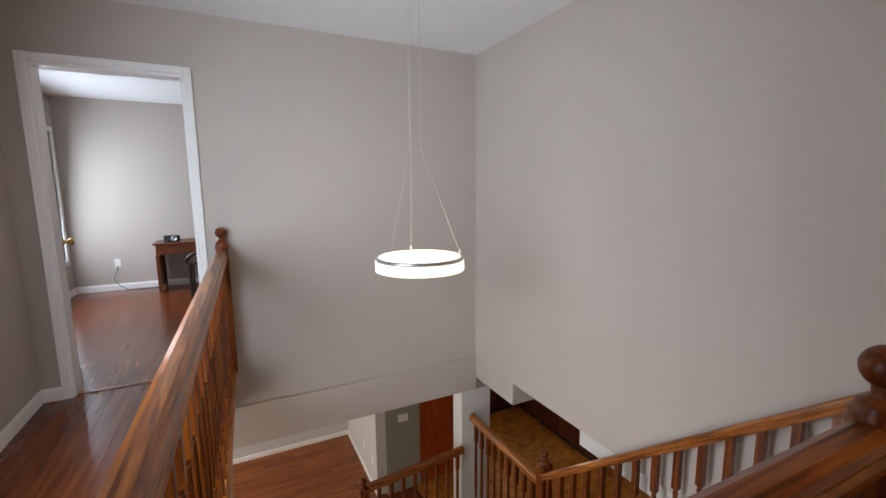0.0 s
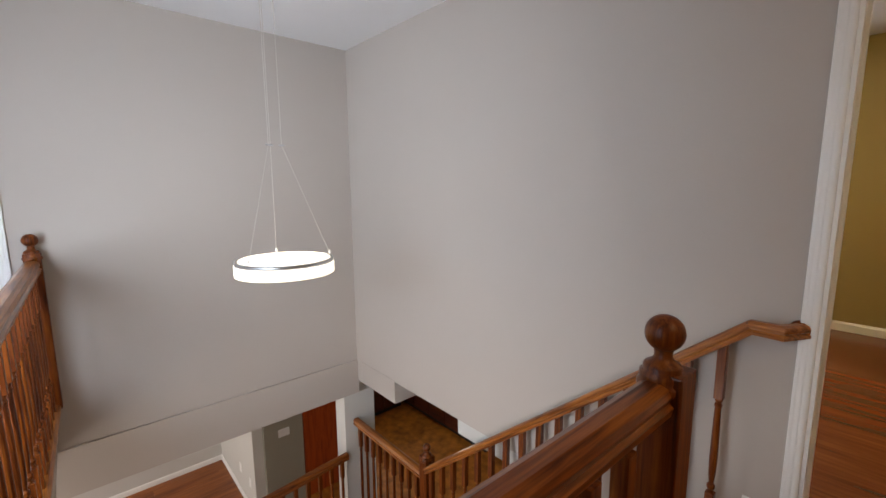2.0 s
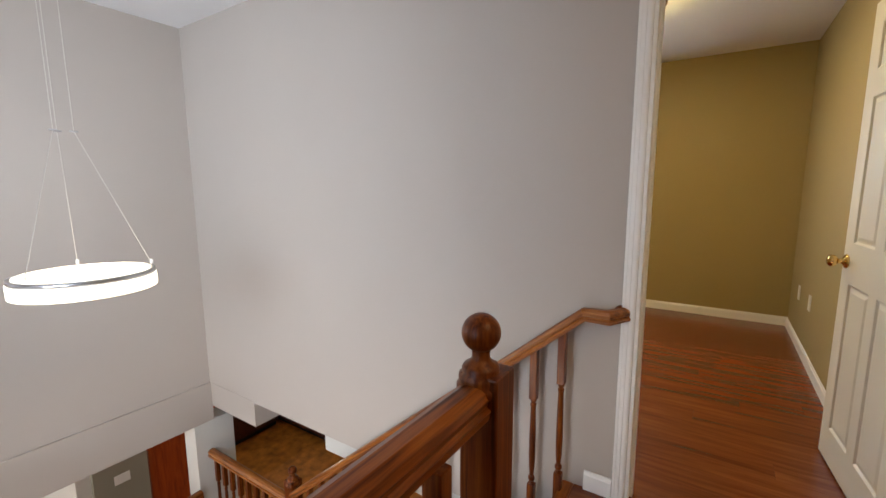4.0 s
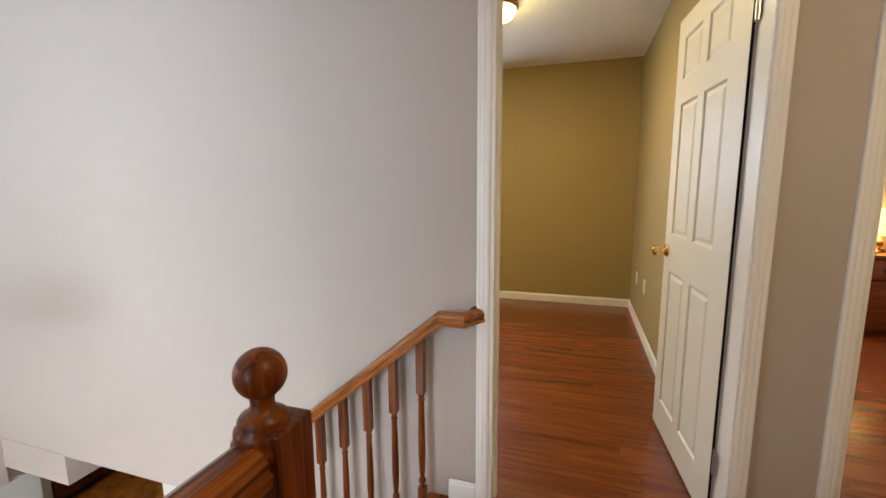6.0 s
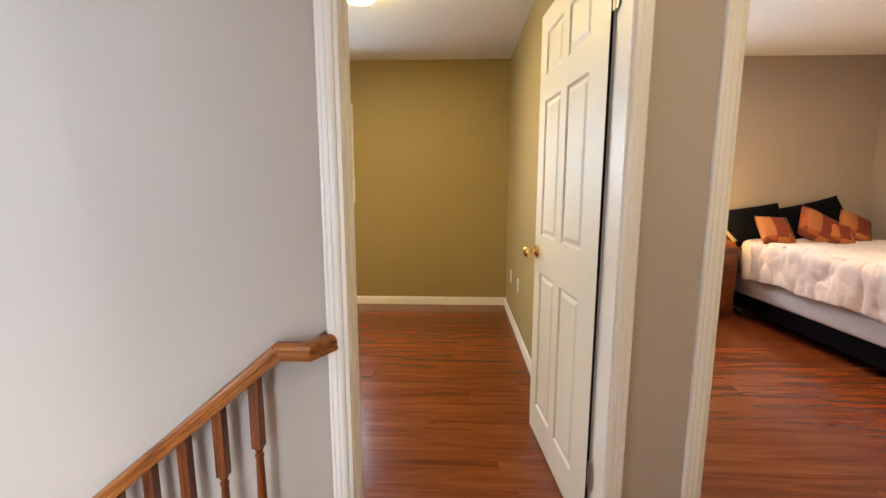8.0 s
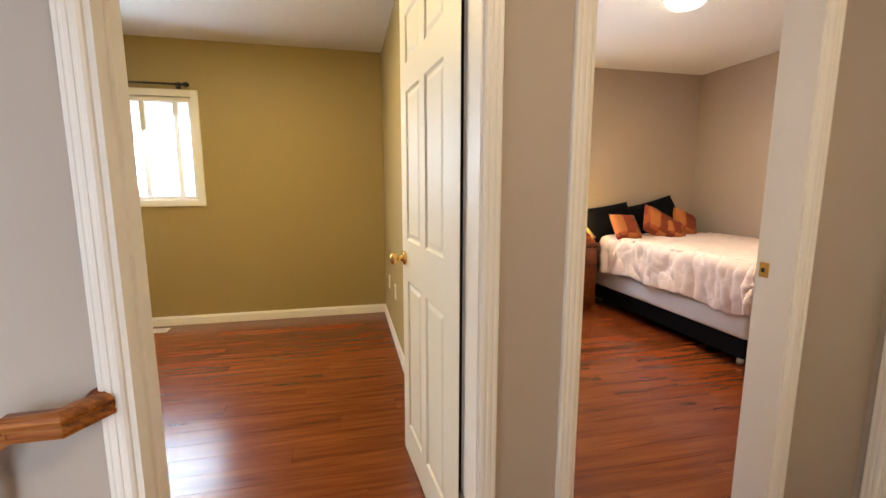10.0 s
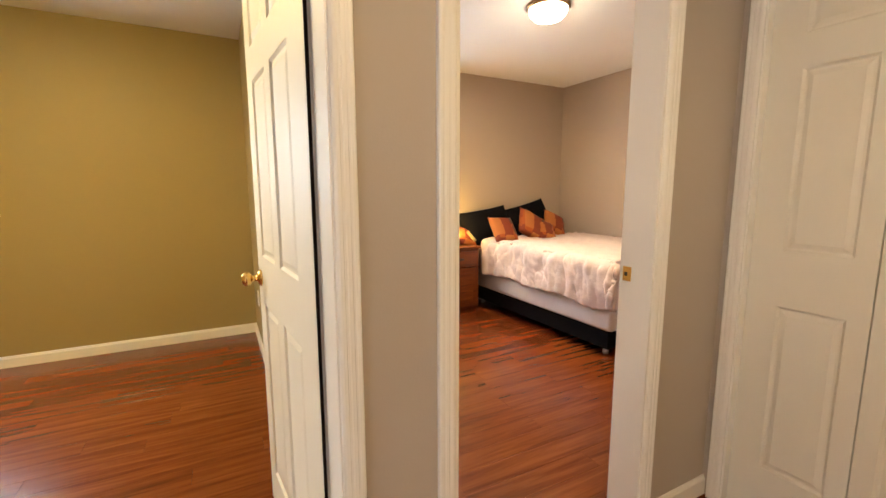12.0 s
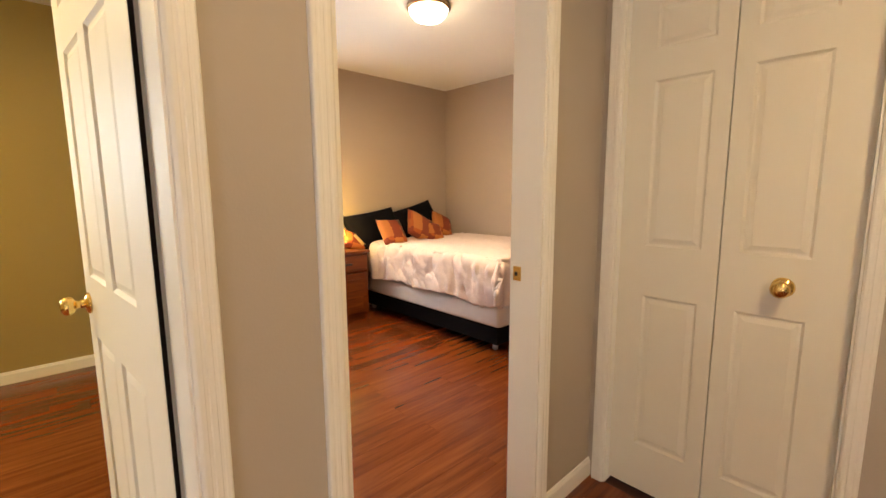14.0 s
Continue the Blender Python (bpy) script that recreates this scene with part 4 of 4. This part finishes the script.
ns = thing("nightstand", (6.50, 0.20, 0.0), "reddish brown pine nightstand with a drawer and a cupboard door", "nightstand")
part("top", box(bmesh.new(), -0.020, 0.435, -0.020, 0.500, 0.675, 0.70, 0.006), M_PINE, ns)
part("body", boxes((0.0, 0.42, 0.0, 0.48, 0.06, 0.674)), M_PINE, ns)
part("drawer", box(bmesh.new(), -0.018, -0.001, 0.02, 0.46, 0.50, 0.655, 0.005), M_PINE, ns)
part("cupboard_door", box(bmesh.new(), -0.018, -0.001, 0.02, 0.46, 0.09, 0.485, 0.005), M_PINE, ns)
part("door_field", box(bmesh.new(), -0.024, -0.0185, 0.075, 0.405, 0.14, 0.43, 0.004), M_PINE, ns)
part("drawer_pull", boxes((-0.034, -0.0185, 0.19, 0.29, 0.570, 0.590), bevel=0.004), M_BLACK, ns, "dark drawer pull")
part("plinth", boxes((0.02, 0.42, 0.015, 0.465, 0.0, 0.06)), M_PINE, ns)
lamp = thing("table_lamp", (6.72, 0.425, 0.70), "lit table lamp with a yellow pleated shade on the nightstand", "table lamp")
part("lamp_base", lathe(bmesh.new(), [(0.055, 0.0), (0.055, 0.012), (0.020, 0.022), (0.026, 0.04), (0.040, 0.07), (0.032, 0.10), (0.012, 0.12), (0.009, 0.18)], seg=20), M_BRASS, lamp, "", True)
bm = bmesh.new()
seg = 48
rr = [[bm.verts.new((r * (1 + 0.02 * (i % 2)) * math.cos(2 * math.pi * i / seg), r * (1 + 0.02 * (i % 2)) * math.sin(2 * math.pi * i / seg), z)) for i in range(seg)] for r, z in ((0.10, 0.145), (0.078, 0.25), (0.045, 0.36))]
for a, b in zip(rr, rr[1:]):
    for i in range(seg):
        bm.faces.new((a[i], a[(i + 1) % seg], b[(i + 1) % seg], b[i]))
shade = part("shade", bm, M_SHADE, lamp, "glowing yellow pleated shade")
shade.visible_shadow = False

# ---- study ----
desk = thing("side_desk", (0.86, 9.32, 0.0), "small reddish brown wooden desk with a drawer", "desk")
part("desktop", box(bmesh.new(), -0.02, 0.92, -0.02, 0.46, 0.615, 0.64, 0.005), M_PINE, desk)
part("drawer", box(bmesh.new(), 0.03, 0.50, -0.004, 0.012, 0.50, 0.605, 0.004), M_PINE, desk)
part("apron", boxes((0.02, 0.88, 0.012, 0.43, 0.49, 0.614)), M_PINE, desk)
part("side_panel", boxes((0.0, 0.022, 0.06, 0.40, 0.05, 0.614)), M_PINE, desk)
for x in (0.0, 0.855):
    for y in (0.0, 0.405):
        part("leg", box(bmesh.new(), x, x + 0.045, y, y + 0.045, 0, 0.4895, 0.004), M_PINE, desk)
gad = thing("speaker", (1.04, 9.46, 0.64), "small black plastic speaker lying on the desk", "speaker")
bm = box(bmesh.new(), -0.09, 0.09, -0.05, 0.05, 0.0, 0.085, 0.02)
part("case", bm, M_DARKPLASTIC, gad)
bm = bmesh.new()
lathe(bm, [(0.036, 0), (0.036, 0.012), (0.028, 0.018), (0.02, 0.008), (0.001, 0.008)], seg=18)
bmesh.ops.rotate(bm, verts=bm.verts, matrix=Matrix.Rotation(radians(90), 3, "X"))
bmesh.ops.translate(bm, verts=bm.verts, vec=(0.03, -0.05, 0.043))
part("cone", bm, M_STEEL, gad, "round grey speaker cone", True)
chair = thing("desk_chair", (1.44, 8.95, 0.0), "dark wooden chair with a curved back by the desk", "chair")
M_DKWOOD = wood("dark_chair_wood", (0.012, 0.006, 0.004), (0.03, 0.014, 0.009), (0.05, 0.024, 0.015), 2, 2, 0.4, 0.2, 0.1)
part("seat", box(bmesh.new(), -0.2, 0.2, -0.2, 0.2, 0.42, 0.455, 0.012), M_DKWOOD, chair)
for x in (-0.17, 0.17):
    for y in (-0.17, 0.17):
        part("leg", lathe(bmesh.new(), [(0.016, 0), (0.02, 0.25), (0.018, 0.42)], (x, y, 0), 10), M_DKWOOD, chair)
bm = bmesh.new()
sweep(bm, [(-0.02, -0.015), (-0.02, 0.015), (0.02, 0.015), (0.02, -0.015)], [(-0.2, 0.20 * math.sin(0) - 0.17, 0.45)] + [(-0.2 * math.cos(a), -0.17 - 0.05 * math.sin(a), 0.45 + 0.13 * math.sin(a)) for a in [math.pi * k / 10 for k in range(1, 10)]] + [(0.2, -0.17, 0.45)], (0, 1, 0))
part("backrest", bm, M_DKWOOD, chair, "", True)
bm = bmesh.new()
pts = [(0.37, 9.785, 0.33), (0.36, 9.77, 0.25), (0.32, 9.76, 0.17), (0.35, 9.75, 0.09), (0.45, 9.74, 0.006), (0.62, 9.72, 0.006), (0.84, 9.74, 0.006)]
for a, b in zip(pts, pts[1:]):
    wire(bm, a, b, 0.004)
tagged(part("power_cord", bm, M_DARKPLASTIC), "thin dark power cord hanging from the outlet", "cord")

# ---- downstairs ----
rd = thing("entry_door", (3.86, 7.925, LOW), "closed dark red wooden entry door", "door")
rd["kind"] = "structure"
part("leaf", box(bmesh.new(), 0.0, 0.78, 0.0, 0.04, 0.005, 2.05, 0.003), M_REDDOOR, rd)
knob(rd, (0.72, 0.0, 0.95), 0.0)
for i in range(3):
    cab = thing("base_cabinet", (6.22, 7.0 + i * 0.85, LOW), "dark cherry kitchen base cabinet", "cabinet", "kitchen base cabinets")
    part("body", boxes((0.02, 0.6, 0.0, 0.846, 0.10, 0.88)), M_CABINET, cab)
    part("toe_kick", boxes((0.08, 0.6, 0.0, 0.846, 0.0, 0.0995)), M_BLACK, cab)
    for y in (0.01, 0.428):
        d = part("door", box(bmesh.new(), 0.0, 0.0195, y, y + 0.408, 0.12, 0.86, 0.004), M_CABINET, cab)
        part("handle", boxes((-0.02, -0.001, y + 0.19, y + 0.21, 0.72, 0.82), bevel=0.004), M_STEEL, d)

stove = thing("stove", (4.55, 8.95, LOW), "black kitchen stove with a steel oven handle", "stove")
part("body", box(bmesh.new(), 0.0, 0.74, 0.03, 0.64, 0.0, 0.90, 0.006), M_DARKPLASTIC, stove)
part("oven_door", box(bmesh.new(), 0.02, 0.72, 0.0, 0.0295, 0.22, 0.76, 0.006), M_DARKPLASTIC, stove)
part("handle", boxes((0.06, 0.68, -0.045, -0.020, 0.70, 0.725), (0.08, 0.10, -0.020, -0.001, 0.703, 0.722), (0.64, 0.66, -0.020, -0.001, 0.703, 0.722)), M_STEEL, stove, "bright steel handle")
part("control_panel", box(bmesh.new(), 0.0, 0.74, 0.56, 0.64, 0.901, 1.05, 0.006), M_STEEL, stove)
for k in range(1):
    cab = thing("base_cabinet", (5.32, 8.95, LOW), "dark cherry kitchen base cabinet", "cabinet", "kitchen base cabinets")
    part("body", boxes((0.0, 0.86, 0.02, 0.62, 0.10, 0.88)), M_CABINET, cab)
    part("toe_kick", boxes((0.0, 0.86, 0.08, 0.62, 0.0, 0.0995)), M_BLACK, cab)
    for x in (0.01, 0.44):
        d = part("door", box(bmesh.new(), x, x + 0.41, 0.0, 0.0195, 0.12, 0.86, 0.004), M_CABINET, cab)
        part("handle", boxes((x + 0.19, x + 0.21, -0.02, -0.001, 0.72, 0.82), bevel=0.004), M_STEEL, d)

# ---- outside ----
# emitting board in place of overcast distance; it also lights the rooms
structure("backdrop", boxes((12.0, 12.1, -9, 16, LOW, 9.0)), M_BACKDROP, "glowing board standing in for the bright distance outside the window", "backdrop")

# ---- floors ----


def planked(name, x0, x1, y0, y1, label, cuts=(), row=0.125, length=1.215, drop=0.0, seed=1, mat=None):
    """Laminate boards along y on a dark underlay, in staggered rows; cuts are holes (x0, x1, y0, y1)."""
    rnd = random.Random(seed)
    root = thing(name, (0, 0, 0), label, "floor", "", "structure")
    n = int(math.ceil((x1 - x0) / row))
    cache = {}
    spans = []
    for i in range(n):
        a, b = x0 + i * row, min(x1, x0 + (i + 1) * row)
        free = [(y0, y1)]
        for c in cuts:
            if a + 0.02 < c[1] and b - 0.02 > c[0]:
                free = [s for f in free for s in ((f[0], min(f[1], c[2])), (max(f[0], c[3]), f[1])) if s[1] - s[0] > 0.03]
        for f0, f1 in free:
            y = f0 - rnd.random() * length
            while y < f1:
                p, q = max(y, f0), min(y + length, f1)
                y += length
                if q - p > 0.02:
                    spans.append((a, b, p, q))
    for a, b, p, q in spans:
        w, l = round(b - a, 3), round(q - p, 3)
        if (w, l) not in cache:
            bm = bmesh.new()
            g = 0.0003
            pts = [(g, -0.008), (g, -0.0007), (g + 0.0008, 0.0), (w - g - 0.0008, 0.0), (w - g, -0.0007), (w - g, -0.008)]
            prism(bm, pts, (0, 0.0003, 0), (1, 0, 0), (0, 0, 1), (0, l - 0.0006, 0))
            cache[w, l] = mesh_of("plank", bm, mat or M_LAM)
        piece("plank", cache[w, l], root, (a, p, drop))
    return root


structure("underlay_hall", boxes((XL - T, 1.66, YC - 0.1, YA + T, -0.14, -0.009), (1.66, XB + 0.06, YC - 0.1, 3.36, -0.14, -0.009)), M_GROUT, "dark floor base under the boards", "floor")
structure("underlay_rooms", boxes((XB + 0.06, XW + 0.16, -1.42, YN + T, -0.14, -0.009)), M_GROUT, "dark floor base under the boards", "floor")
structure("underlay_study", boxes((-0.25, 3.3, YA + T, 9.92, -0.14, -0.009)), M_GROUT, "dark floor base under the boards", "floor")
structure("threshold", boxes((D3[0] + 0.015, D3[1] - 0.015, YA + 0.02, YA + 0.06, -0.002, 0.005)), M_OAKX, "thin wooden threshold strip", "threshold")
structure("stair_nosing", box(bmesh.new(), 2.80, XB - 0.002, 3.34, 3.39, -0.028, 0.004, 0.008), M_OAKX, "oak nosing at the stair head", "trim")
planked("floor_hall", XL, XB, YC, YA, "reddish brown laminate boards in the hall", [(1.69, 9, 3.34, 9)], seed=3)
planked("floor_empty_room", XB + 0.001, XW, YS, YN, "glossy reddish brown laminate boards", seed=5)
planked("floor_bedroom", XB + 0.001, XW, -1.30, YS - 0.11, "reddish brown laminate boards", seed=7)
planked("floor_study", -0.10, 3.18, YA + 0.001, 9.80, "reddish brown laminate boards", seed=9)
low_floor = planked("floor_living", -9.55, -6.30, 0.60, 3.24, "warm brown laminate boards downstairs", drop=LOW + 0.009, seed=11, mat=M_LAMX)
low_floor.rotation_euler = (0, 0, radians(-90))
TL = mesh_of("tile", box(bmesh.new(), 0.001, 0.329, 0.001, 0.329, -0.01, 0.0, 0.001), M_TILE)
kt = bpy.data.objects["floor_kitchen"]
for i in range(13):
    for j in range(20):
        piece("tile", TL, kt, (XB + i * 0.33, 3.4 + j * 0.33, LOW + 0.002))
